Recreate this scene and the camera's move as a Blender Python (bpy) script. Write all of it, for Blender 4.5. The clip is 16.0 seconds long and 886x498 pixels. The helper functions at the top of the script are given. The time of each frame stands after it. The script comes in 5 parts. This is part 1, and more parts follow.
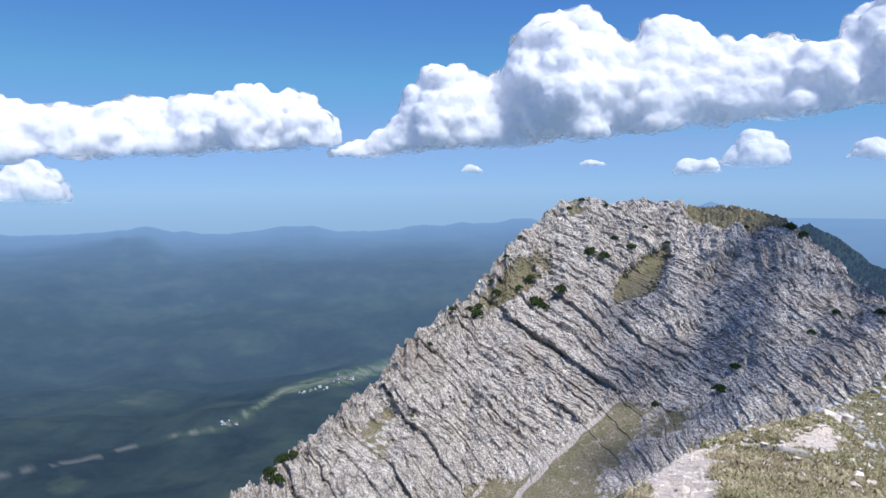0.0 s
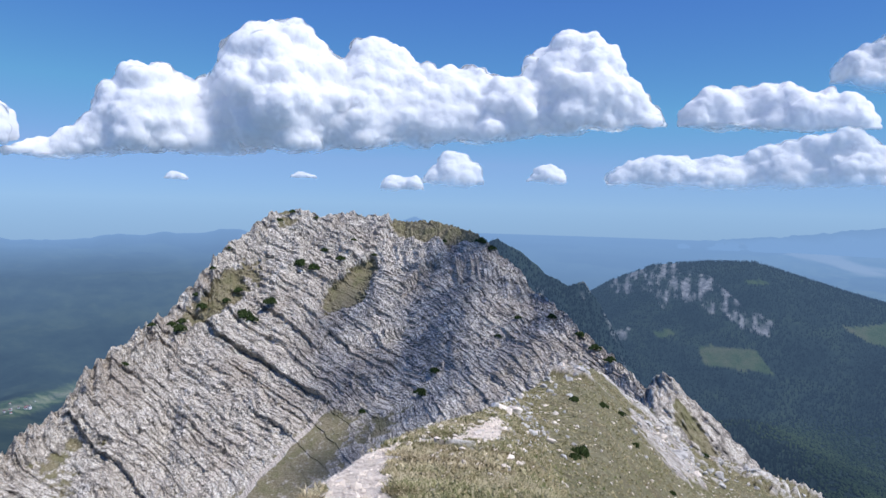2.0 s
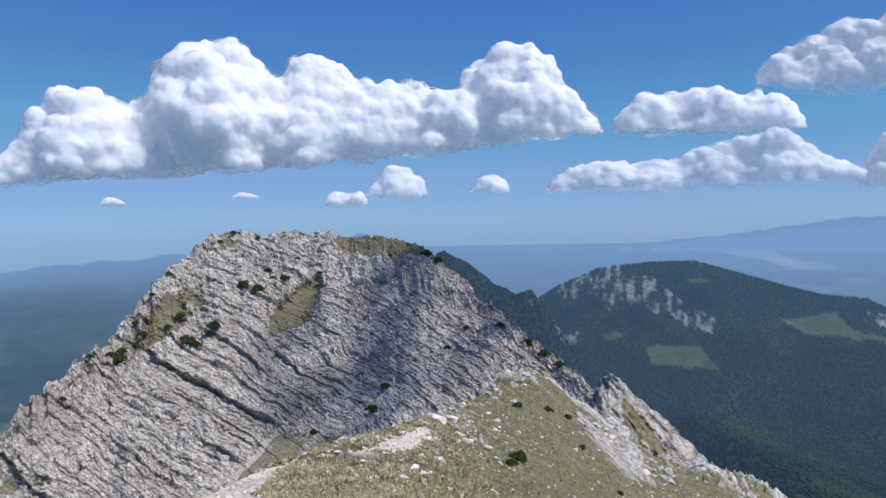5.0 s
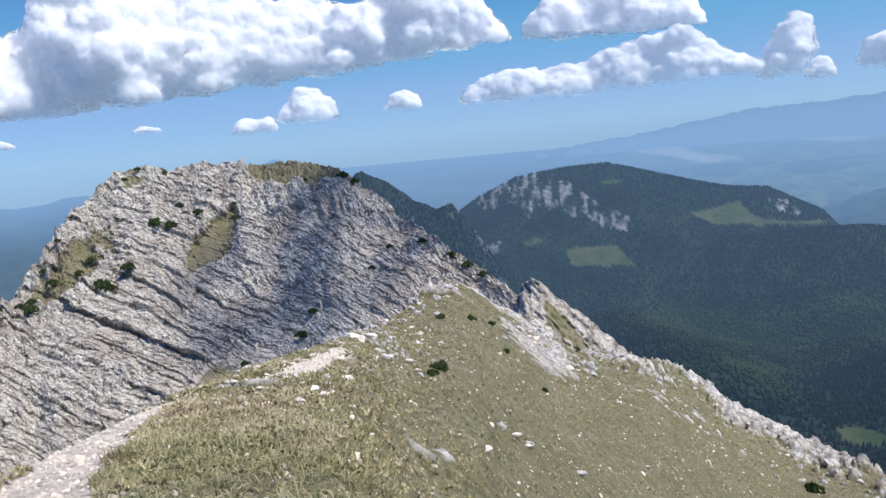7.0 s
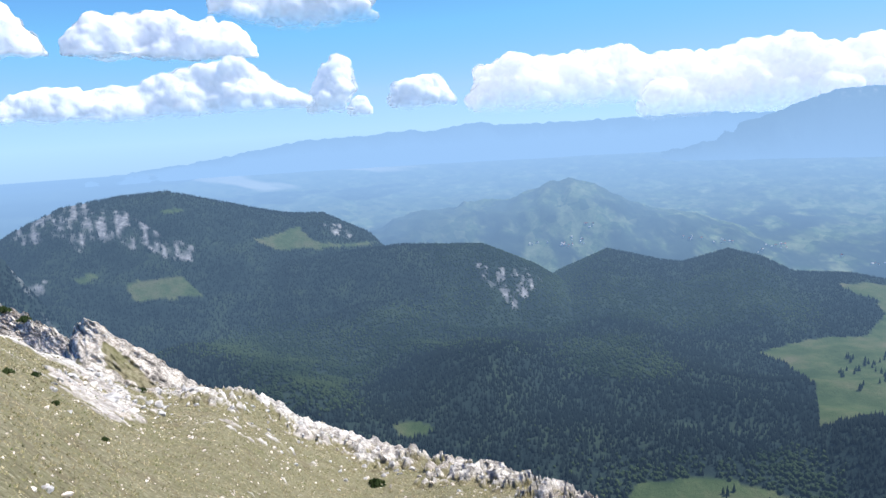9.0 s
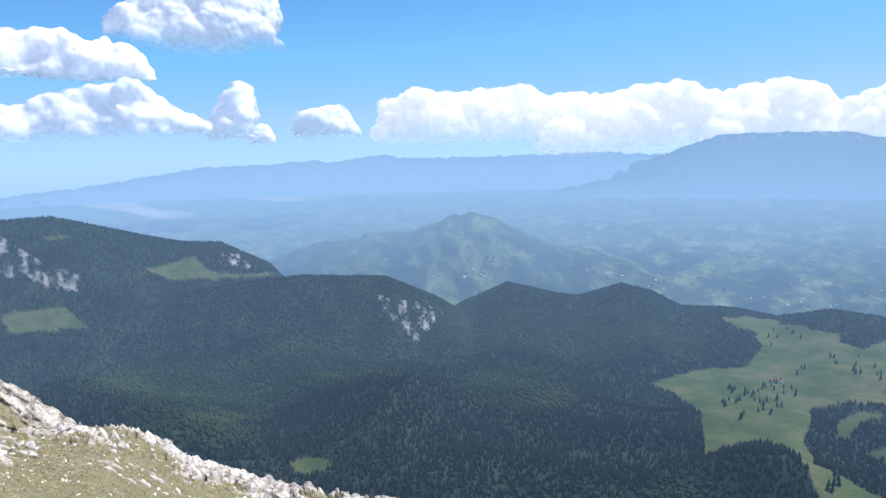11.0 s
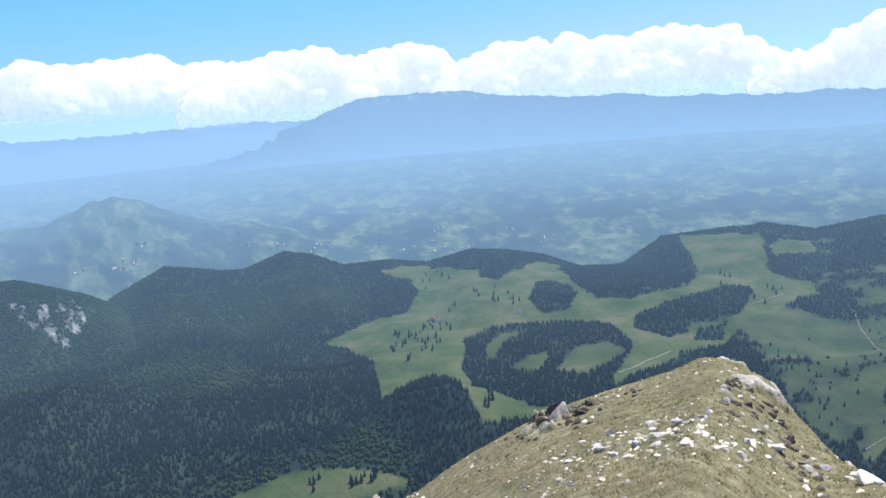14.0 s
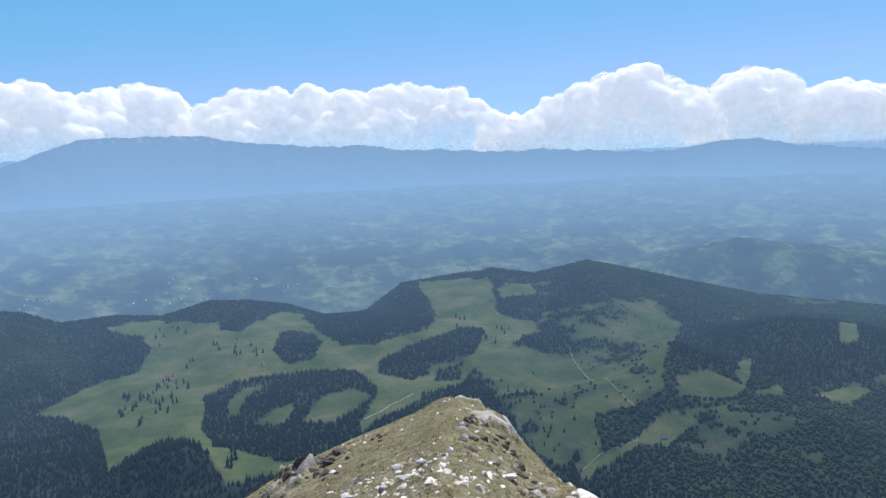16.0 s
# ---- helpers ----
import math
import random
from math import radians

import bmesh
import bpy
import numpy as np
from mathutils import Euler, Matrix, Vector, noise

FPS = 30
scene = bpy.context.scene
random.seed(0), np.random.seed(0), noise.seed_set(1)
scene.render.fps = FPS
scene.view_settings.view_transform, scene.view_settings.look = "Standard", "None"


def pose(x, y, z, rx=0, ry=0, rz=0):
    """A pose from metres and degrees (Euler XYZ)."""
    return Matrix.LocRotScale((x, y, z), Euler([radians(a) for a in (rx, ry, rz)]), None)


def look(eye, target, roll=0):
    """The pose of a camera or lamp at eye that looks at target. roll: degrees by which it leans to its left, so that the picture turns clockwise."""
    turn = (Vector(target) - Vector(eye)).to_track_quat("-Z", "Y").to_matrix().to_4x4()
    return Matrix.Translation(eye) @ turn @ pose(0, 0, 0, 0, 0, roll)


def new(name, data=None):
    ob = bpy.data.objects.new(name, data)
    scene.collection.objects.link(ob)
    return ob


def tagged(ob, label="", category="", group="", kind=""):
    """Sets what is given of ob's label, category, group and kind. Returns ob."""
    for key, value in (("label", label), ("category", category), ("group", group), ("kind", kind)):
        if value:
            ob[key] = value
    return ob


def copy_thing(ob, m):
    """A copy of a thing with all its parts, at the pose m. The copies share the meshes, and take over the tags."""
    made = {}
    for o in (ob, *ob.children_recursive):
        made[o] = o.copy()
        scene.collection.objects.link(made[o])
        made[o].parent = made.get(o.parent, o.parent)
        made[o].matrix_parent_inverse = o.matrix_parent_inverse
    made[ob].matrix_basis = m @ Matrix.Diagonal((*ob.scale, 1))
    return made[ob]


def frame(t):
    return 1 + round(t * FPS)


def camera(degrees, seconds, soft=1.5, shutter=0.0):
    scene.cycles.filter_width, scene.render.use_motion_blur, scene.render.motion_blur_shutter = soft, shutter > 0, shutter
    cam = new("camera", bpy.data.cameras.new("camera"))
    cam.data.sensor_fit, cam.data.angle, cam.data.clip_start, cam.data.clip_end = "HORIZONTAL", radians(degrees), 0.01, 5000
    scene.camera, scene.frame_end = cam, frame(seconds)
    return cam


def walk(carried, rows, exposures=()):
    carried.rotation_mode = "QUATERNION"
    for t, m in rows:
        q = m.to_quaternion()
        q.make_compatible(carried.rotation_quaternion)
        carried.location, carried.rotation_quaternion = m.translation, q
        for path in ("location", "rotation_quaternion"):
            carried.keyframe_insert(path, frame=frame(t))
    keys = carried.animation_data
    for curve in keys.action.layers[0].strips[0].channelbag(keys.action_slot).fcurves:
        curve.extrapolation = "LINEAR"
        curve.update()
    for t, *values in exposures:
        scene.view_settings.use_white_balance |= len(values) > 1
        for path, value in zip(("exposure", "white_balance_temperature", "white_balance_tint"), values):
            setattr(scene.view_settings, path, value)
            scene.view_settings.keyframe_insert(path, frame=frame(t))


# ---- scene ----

# ================= camera and walk =================
cam = camera(61.98, 16.0)
# seconds, place, yaw, pitch, roll
PATH = [
    (0.0, 0.00, 0.00, -0.00, -0.16, -4.53, 0.42), (0.5, -0.02, -0.17, 0.07, -8.01, -3.49, 0.83),
    (1.0, -0.02, -0.47, 0.14, -14.13, -2.98, 2.21), (1.5, 0.08, -0.47, 0.10, -17.82, -3.20, 2.44),
    (2.0, 0.31, -0.50, 0.07, -22.25, -3.40, -1.51), (2.5, 0.50, -0.59, 0.09, -27.02, -1.24, -2.92),
    (3.0, 0.59, -0.89, 0.12, -30.50, 1.25, 0.47), (3.5, 0.71, -0.99, 0.08, -31.51, 1.87, -0.68),
    (3.7, 0.82, -0.98, 0.05, -30.32, 1.39, -1.19), (5.8, 2.12, 0.36, -0.49, -21.46, -6.50, 5.19),
    (6.0, 2.19, 0.32, -0.50, -19.51, -7.99, 5.56), (6.5, 2.37, 0.27, -0.57, -22.53, -10.99, 3.81),
    (7.0, 2.56, 0.27, -0.61, -33.04, -9.08, 5.18), (7.5, 2.68, 0.19, -0.63, -45.91, -9.45, 2.05),
    (8.0, 2.73, -0.02, -0.63, -59.28, -9.72, 0.78), (8.5, 2.81, -0.08, -0.59, -64.30, -9.67, 0.42),
    (9.0, 2.66, -0.25, -0.66, -66.02, -9.39, 3.27), (9.5, 2.80, -0.32, -0.64, -70.85, -8.05, -1.13),
    (9.7, 2.88, -0.45, -0.64, -73.39, -7.57, 0.94), (11.8, 2.95, -0.70, -0.64, -73.26, -6.91, 2.06),
    (12.0, 2.95, -0.70, -0.64, -74.64, -6.19, 7.62), (12.5, 2.95, -0.70, -0.64, -78.57, -7.85, 5.02),
    (13.0, 2.95, -0.70, -0.64, -83.25, -10.51, 5.42), (13.5, 2.95, -0.70, -0.64, -89.19, -10.34, 4.10),
    (14.0, 2.95, -0.70, -0.64, -100.17, -11.01, 4.80), (14.5, 2.95, -0.70, -0.64, -104.88, -7.95, 3.41),
    (15.0, 2.95, -0.70, -0.64, -105.95, -6.17, 3.97), (15.5, 2.95, -0.70, -0.64, -109.50, -5.74, 1.64),
    (16.0, 2.95, -0.70, -0.64, -119.81, -8.49, 2.52),
]
walk(cam, [(t, pose(x, y, z, 90 + p, r, w)) for t, x, y, z, w, p, r in PATH],
     exposures=[(0.0, 0.02, 6150, 12), (1.0, -0.06, 6150, 12), (2.0, -0.04, 6150, 12), (3.5, -0.19, 6100, 12), (6.0, -0.17, 6350, 11), (6.6, -0.04, 6450, 11), (7.0, 0.1, 6400, 10), (8.0, 0.42, 6450, 10), (9.0, 0.64, 6550, 9),
                (12.5, 0.58, 6500, 10), (13.5, 0.74, 6700, 8), (14.5, 0.7, 6650, 6), (15.0, 0.5, 6400, 8), (15.5, 0.44, 6400, 9), (16.0, 0.35, 6500, 8)])

# ================= sky and sun =================
SUN_BEARING, SUN_HEIGHT = 142.0, 58.0
world = bpy.data.worlds.new("sky")
scene.world = world
world.use_nodes = True
wn = world.node_tree.nodes
sky = wn.new("ShaderNodeTexSky")
sky.sky_type = "NISHITA"
sky.sun_disc = False
sky.sun_elevation, sky.sun_rotation = radians(SUN_HEIGHT), radians(SUN_BEARING)
sky.altitude, sky.air_density, sky.dust_density, sky.ozone_density = 2200, 0.75, 0.1, 4.0
wn["Background"].inputs["Strength"].default_value = 0.13
tint = wn.new("ShaderNodeMix")
tint.data_type, tint.blend_type = "RGBA", "MULTIPLY"
tint.inputs[0].default_value, tint.inputs[7].default_value = 1.0, (0.61, 0.93, 1.4, 1)
world.node_tree.links.new(sky.outputs[0], tint.inputs[6])
haze = wn.new("ShaderNodeMix")
haze.data_type, haze.blend_type = "RGBA", "DARKEN"
haze.inputs[0].default_value, haze.inputs[7].default_value = 0.75, (2.0, 2.95, 4.2, 1)
world.node_tree.links.new(tint.outputs[2], haze.inputs[6])
world.node_tree.links.new(haze.outputs[2], wn["Background"].inputs["Color"])

sun_data = bpy.data.lights.new("sun", "SUN")
sun_data.energy, sun_data.angle, sun_data.color = 4.2, radians(0.53), (1.0, 0.955, 0.89)
sun = new("sun", sun_data)
SUN_WAY = Vector((math.sin(radians(SUN_BEARING)) * math.cos(radians(SUN_HEIGHT)),
                  math.cos(radians(SUN_BEARING)) * math.cos(radians(SUN_HEIGHT)), math.sin(radians(SUN_HEIGHT))))
sun.matrix_world = look(SUN_WAY * 900, (0, 0, 0))


# ================= noise and mesh helpers =================
def lattice(ix, iy, iz, seed):
    """A number in 0..1 for every point of a whole-number lattice."""
    n = (ix * 374761393 + iy * 668265263 + iz * 1274126177 + seed * 974634777) & 0xFFFFFFFF
    n = ((n ^ (n >> 13)) * 1274126177) & 0xFFFFFFFF
    n = ((n ^ (n >> 16)) * 2246822519) & 0xFFFFFFFF
    return ((n ^ (n >> 15)) & 0xFFFFFF) / 16777215.0


def value_noise(x, y, z, seed=0):
    """Smooth noise, -1..1."""
    xf, yf, zf = np.floor(x), np.floor(y), np.floor(z)
    ix, iy, iz = xf.astype(np.int64), yf.astype(np.int64), zf.astype(np.int64)
    u, v, w = x - xf, y - yf, z - zf
    u, v, w = u * u * (3 - 2 * u), v * v * (3 - 2 * v), w * w * (3 - 2 * w)
    total = 0.0
    for a in (0, 1):
        for b in (0, 1):
            for c in (0, 1):
                weight = (u if a else 1 - u) * (v if b else 1 - v) * (w if c else 1 - w)
                total = total + weight * lattice(ix + a, iy + b, iz + c, seed)
    return total * 2 - 1


def fbm(x, y, z, octaves=4, seed=0, gain=0.5, ridged=False):
    total, amp, norm = 0.0, 1.0, 0.0
    for k in range(octaves):
        n = value_noise(x * 2.03 ** k + 17.3 * k, y * 2.03 ** k - 9.1 * k, z * 2.03 ** k + 4.7 * k, seed + k)
        if ridged:
            n = 1 - 2 * np.abs(n)
        total, norm, amp = total + amp * n, norm + amp, amp * gain
    return total / norm


def smooth(a, b, x):
    t = np.clip((x - a) / (b - a), 0, 1)
    return t * t * (3 - 2 * t)


def inside(outline, h, e):
    """Which points (bearing, dip) lie inside an outline."""
    hit = np.zeros(np.shape(h), bool)
    for (h0, e0), (h1, e1) in zip(outline, outline[1:] + outline[:1]):
        cross = (e0 > e) != (e1 > e)
        hit ^= cross & (h < (h1 - h0) * (e - e0) / (e1 - e0 + 1e-9) + h0)
    return hit


def array_mesh(name, verts, faces, material, attributes=None, soft=True):
    """A mesh from arrays: verts (n, 3), faces (m, 3 or 4)."""
    me = bpy.data.meshes.new(name)
    n, (m, k) = len(verts), faces.shape
    me.vertices.add(n)
    me.vertices.foreach_set("co", np.ascontiguousarray(verts, np.float32).ravel())
    me.loops.add(m * k)
    me.loops.foreach_set("vertex_index", np.ascontiguousarray(faces, np.int32).ravel())
    me.polygons.add(m)
    me.polygons.foreach_set("loop_start", np.arange(0, m * k, k, dtype=np.int32))
    me.polygons.foreach_set("loop_total", np.full(m, k, np.int32))
    me.update(calc_edges=True)
    me.polygons.foreach_set("use_smooth", np.full(m, soft, bool))
    for key, values in (attributes or {}).items():
        at = me.attributes.new(key, "FLOAT", "POINT")
        at.data.foreach_set("value", np.ascontiguousarray(values, np.float32).ravel())
    me.materials.append(material)
    return me


def grid_faces(rows, cols, closed=False):
    i, j = np.meshgrid(np.arange(rows - 1), np.arange(cols if closed else cols - 1), indexing="ij")
    j2 = (j + 1) % cols
    return np.stack([i * cols + j, i * cols + j2, (i + 1) * cols + j2, (i + 1) * cols + j], -1).reshape(-1, 4)


def part(name, data, parent, label=""):
    ob = new(name, data)
    ob.parent = parent
    if label:
        tagged(ob, label)
    return ob


# ================= materials =================
def material(name, rough=0.9):
    ma = bpy.data.materials.new(name)
    ma.use_nodes = True
    nodes, links = ma.node_tree.nodes, ma.node_tree.links
    bsdf = nodes["Principled BSDF"]
    bsdf.inputs["Roughness"].default_value = rough
    bsdf.inputs["Specular IOR Level"].default_value = 0.15
    return ma, nodes, links, bsdf


def grain(nodes, links, scale, detail=6.0, rough=0.6, stretch=(1, 1, 1), turn=(0, 0, 0)):
    """Noise at world size: scale in 1/metre."""
    geo = nodes.new("ShaderNodeNewGeometry")
    mp = nodes.new("ShaderNodeMapping")
    mp.vector_type = "TEXTURE"
    mp.inputs["Scale"].default_value = [1 / q for q in stretch]
    mp.inputs["Rotation"].default_value = [radians(a) for a in turn]
    links.new(geo.outputs["Position"], mp.inputs["Vector"])
    no = nodes.new("ShaderNodeTexNoise")
    no.inputs["Scale"].default_value = scale
    no.inputs["Detail"].default_value = detail
    no.inputs["Roughness"].default_value = rough
    links.new(mp.outputs[0], no.inputs["Vector"])
    return no.outputs["Fac"]


def ramp(nodes, links, fac, stops):
    ra = nodes.new("ShaderNodeValToRGB")
    el = ra.color_ramp.elements
    while len(el) < len(stops):
        el.new(0.5)
    for e, (p, c) in zip(el, stops):
        e.position, e.color = p, (*c, 1)
    links.new(fac, ra.inputs["Fac"])
    return ra.outputs["Color"]


def mix(nodes, links, fac, a, b, blend="MIX"):
    mi = nodes.new("ShaderNodeMix")
    mi.data_type, mi.blend_type = "RGBA", blend
    for socket, value in ((mi.inputs[0], fac), (mi.inputs[6], a), (mi.inputs[7], b)):
        if isinstance(value, (int, float)):
            socket.default_value = value
        elif isinstance(value, tuple):
            socket.default_value = (*value, 1)
        else:
            links.new(value, socket)
    return mi.outputs[2]


def attribute(nodes, key):
    at = nodes.new("ShaderNodeAttribute")
    at.attribute_name = key
    return at.outputs["Fac"]


def bump(nodes, links, bsdf, height, strength, distance):
    bu = nodes.new("ShaderNodeBump")
    bu.inputs["Strength"].default_value = strength
    bu.inputs["Distance"].default_value = distance
    links.new(height, bu.inputs["Height"])
    links.new(bu.outputs[0], bsdf.inputs["Normal"])


def ragged(nodes, links, value, scale, amount, low=0.42, high=0.58):
    """A soft share, 0..1, broken up by noise into patches with ragged borders."""
    no = grain(nodes, links, scale, 9, 0.68)
    ma = nodes.new("ShaderNodeMath")
    ma.operation = "MULTIPLY_ADD"
    links.new(no, ma.inputs[0])
    ma.inputs[1].default_value = amount
    links.new(value, ma.inputs[2])
    mr = nodes.new("ShaderNodeMapRange")
    mr.inputs[1].default_value, mr.inputs[2].default_value = low + amount * 0.5, high + amount * 0.5
    links.new(ma.outputs[0], mr.inputs[0])
    return mr.outputs[0]


def cracks(nodes, links, scale, stretch, turn):
    """Distance from the nearest joint between blocks of rock."""
    geo = nodes.new("ShaderNodeNewGeometry")
    mp = nodes.new("ShaderNodeMapping")
    mp.vector_type = "TEXTURE"
    mp.inputs["Scale"].default_value = [1 / q for q in stretch]
    mp.inputs["Rotation"].default_value = [radians(a) for a in turn]
    links.new(geo.outputs["Position"], mp.inputs["Vector"])
    wob = nodes.new("ShaderNodeTexNoise")
    wob.inputs["Scale"].default_value, wob.inputs["Detail"].default_value = scale * 0.8, 4.0
    links.new(mp.outputs[0], wob.inputs["Vector"])
    add = nodes.new("ShaderNodeMix")
    add.data_type, add.blend_type = "RGBA", "LINEAR_LIGHT"
    add.inputs[0].default_value = 0.9 / scale
    links.new(mp.outputs[0], add.inputs[6])
    links.new(wob.outputs["Color"], add.inputs[7])
    vo = nodes.new("ShaderNodeTexVoronoi")
    vo.feature = "DISTANCE_TO_EDGE"
    vo.inputs["Scale"].default_value = scale
    links.new(add.outputs[2], vo.inputs["Vector"])
    return vo.outputs["Distance"]


def limestone_and_turf(name, relief):
    """Grey limestone with turf where the attribute 'turf' says so and bare gravel where 'path' does."""
    ma, n, l, b = material(name, 0.92)
    big = grain(n, l, 0.035, 4)
    fine = grain(n, l, 0.9, 8, 0.7)
    streak = grain(n, l, 0.4, 10, 0.78, (0.6, 0.8, 3.0), (0, 43, 10))
    rock = ramp(n, l, streak, [(0.32, (0.115, 0.106, 0.094)), (0.43, (0.34, 0.318, 0.285)), (0.52, (0.53, 0.5, 0.452)), (0.66, (0.77, 0.73, 0.665))])
    rock = mix(n, l, 0.8, rock, ramp(n, l, fine, [(0.36, (0.14, 0.14, 0.14)), (0.5, (0.5, 0.5, 0.5)), (0.63, (0.8, 0.79, 0.78))]), "OVERLAY")
    rock = mix(n, l, ramp(n, l, big, [(0.45, (0, 0, 0)), (0.62, (0.35, 0.35, 0.35))]), rock, (0.36, 0.3, 0.25))
    tuft = grain(n, l, 2.2, 8, 0.75)
    turf = ramp(n, l, tuft, [(0.3, (0.08, 0.072, 0.04)), (0.44, (0.16, 0.145, 0.08)), (0.56, (0.26, 0.235, 0.145)), (0.68, (0.42, 0.385, 0.27))])
    patch = ramp(n, l, grain(n, l, 0.16, 5, 0.6), [(0.42, (0, 0, 0)), (0.62, (0.7, 0.7, 0.7))])
    turf = mix(n, l, ramp(n, l, grain(n, l, 0.3, 7, 0.7), [(0.5, (0, 0, 0)), (0.68, (0.75, 0.75, 0.75))]), turf, (0.13, 0.1, 0.06))
    turf = mix(n, l, patch, turf, mix(n, l, 0.4, turf, (0.12, 0.125, 0.045)))
    joint = cracks(n, l, 0.9, (0.5, 0.7, 3.0), (0, 43, 10))
    rock = mix(n, l, mix(n, l, ramp(n, l, grain(n, l, 0.07, 6, 0.7), [(0.44, (0, 0, 0)), (0.6, (1, 1, 1))]), (0, 0, 0), ramp(n, l, joint, [(0.0, (0.5, 0.5, 0.5)), (0.07, (0, 0, 0))])), rock, (0.12, 0.115, 0.11))
    col = mix(n, l, ragged(n, l, attribute(n, "turf"), 0.9, 0.95), rock, turf)
    pebble = grain(n, l, 7.0, 9, 0.8)
    gravel = ramp(n, l, pebble, [(0.34, (0.34, 0.26, 0.18)), (0.42, (0.64, 0.53, 0.42)), (0.5, (0.82, 0.71, 0.59)), (0.62, (0.9, 0.81, 0.7))])
    gravel = mix(n, l, ramp(n, l, grain(n, l, 1.3, 8, 0.75), [(0.52, (0, 0, 0)), (0.66, (0.6, 0.6, 0.6))]), gravel, (0.4, 0.32, 0.235))
    worn = ragged(n, l, attribute(n, "path"), 2.2, 0.9)
    col = mix(n, l, worn, col, gravel)
    l.new(col, b.inputs["Base Color"])
    bump(n, l, b, mix(n, l, worn, mix(n, l, 0.5, fine, tuft), mix(n, l, 0.35, (0.5, 0.5, 0.5), pebble)), 0.85, relief)
    return ma


HAZE_COLOUR = (0.225, 0.388, 0.645, 1)


def haze_glow(nodes, links, shader, amount=None, color=HAZE_COLOUR):
    """Haze towards the far country, painted as surface emission: by an attribute, or by the distance from the ridge."""
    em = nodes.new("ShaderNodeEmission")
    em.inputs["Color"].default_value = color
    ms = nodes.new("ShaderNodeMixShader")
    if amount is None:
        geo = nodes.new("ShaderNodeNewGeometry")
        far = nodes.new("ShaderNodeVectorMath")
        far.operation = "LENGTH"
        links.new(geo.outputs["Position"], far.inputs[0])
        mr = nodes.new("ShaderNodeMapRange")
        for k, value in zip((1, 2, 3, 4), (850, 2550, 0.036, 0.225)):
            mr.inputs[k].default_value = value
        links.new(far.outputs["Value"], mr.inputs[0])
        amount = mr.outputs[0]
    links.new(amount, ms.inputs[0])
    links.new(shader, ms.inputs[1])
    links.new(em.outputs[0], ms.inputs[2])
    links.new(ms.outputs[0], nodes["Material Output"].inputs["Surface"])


def valley_cover():
    """Forest floor, meadow and bare limestone by the attributes 'meadow' and 'bare'."""
    ma, n, l, b = material("valley_cover", 1.0)
    b.inputs["Specular IOR Level"].default_value = 0.0
    wood = ramp(n, l, grain(n, l, 0.012, 7, 0.7), [(0.35, (0.012, 0.02, 0.021)), (0.5, (0.02, 0.032, 0.03)), (0.66, (0.036, 0.054, 0.036))])
    green = ramp(n, l, grain(n, l, 0.011, 8, 0.65), [(0.36, (0.042, 0.066, 0.027)), (0.48, (0.062, 0.087, 0.037)), (0.58, (0.086, 0.1, 0.049)), (0.68, (0.115, 0.113, 0.066))])
    col = mix(n, l, attribute(n, "meadow"), wood, green)
    scree = ramp(n, l, grain(n, l, 0.05, 7, 0.7), [(0.35, (0.1, 0.11, 0.12)), (0.5, (0.25, 0.25, 0.26)), (0.65, (0.45, 0.45, 0.45))])
    col = mix(n, l, attribute(n, "bare"), col, scree)
    l.new(col, b.inputs["Base Color"])
    bump(n, l, b, grain(n, l, 0.08, 5, 0.7), 0.6, 6.0)
    # distance haze put into the ground as a faint blue glow
    haze_glow(n, l, b.outputs[0])
    return ma


def distance_cover():
    """The far country: woods and fields, a backdrop with the blue of kilometres of haze painted on as emission."""
    ma, n, l, b = material("distance_cover", 1.0)
    b.inputs["Specular IOR Level"].default_value = 0.0
    wood = ramp(n, l, grain(n, l, 0.004, 7, 0.7, (1, 1, 2)), [(0.36, (0.014, 0.026, 0.03)), (0.5, (0.025, 0.042, 0.042)), (0.66, (0.048, 0.07, 0.054))])
    vo = n.new("ShaderNodeTexVoronoi")
    geo = n.new("ShaderNodeNewGeometry")
    l.new(geo.outputs["Position"], vo.inputs["Vector"])
    vo.inputs["Scale"].default_value = 0.026
    fields = mix(n, l, 0.5, ramp(n, l, vo.outputs["Color"], [(0.15, (0.035, 0.065, 0.035)), (0.5, (0.09, 0.14, 0.065)), (0.85, (0.21, 0.24, 0.13))]),
                 ramp(n, l, grain(n, l, 0.013, 8, 0.75), [(0.43, (0.012, 0.026, 0.026)), (0.54, (0.09, 0.13, 0.065)), (0.67, (0.26, 0.27, 0.18))]))
    col = mix(n, l, attribute(n, "open"), wood, fields)
    col = mix(n, l, attribute(n, "bare"), col, (0.55, 0.5, 0.42))
    l.new(col, b.inputs["Base Color"])
    haze_glow(n, l, b.outputs[0], attribute(n, "glow_share"))
    return ma


def plain(name, color, rough=0.9, scale=1.0, spread=0.35, far=False):
    """A mottled single-colour surface."""
    ma, n, l, b = material(name, rough)
    lo, hi = tuple(c * (1 - spread) for c in color), tuple(min(1, c * (1 + spread)) for c in color)
    l.new(ramp(n, l, grain(n, l, scale, 6, 0.65), [(0.35, lo), (0.65, hi)]), b.inputs["Base Color"])
    # haze on distant pieces is a painted glow
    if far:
        haze_glow(n, l, b.outputs[0])
    return ma


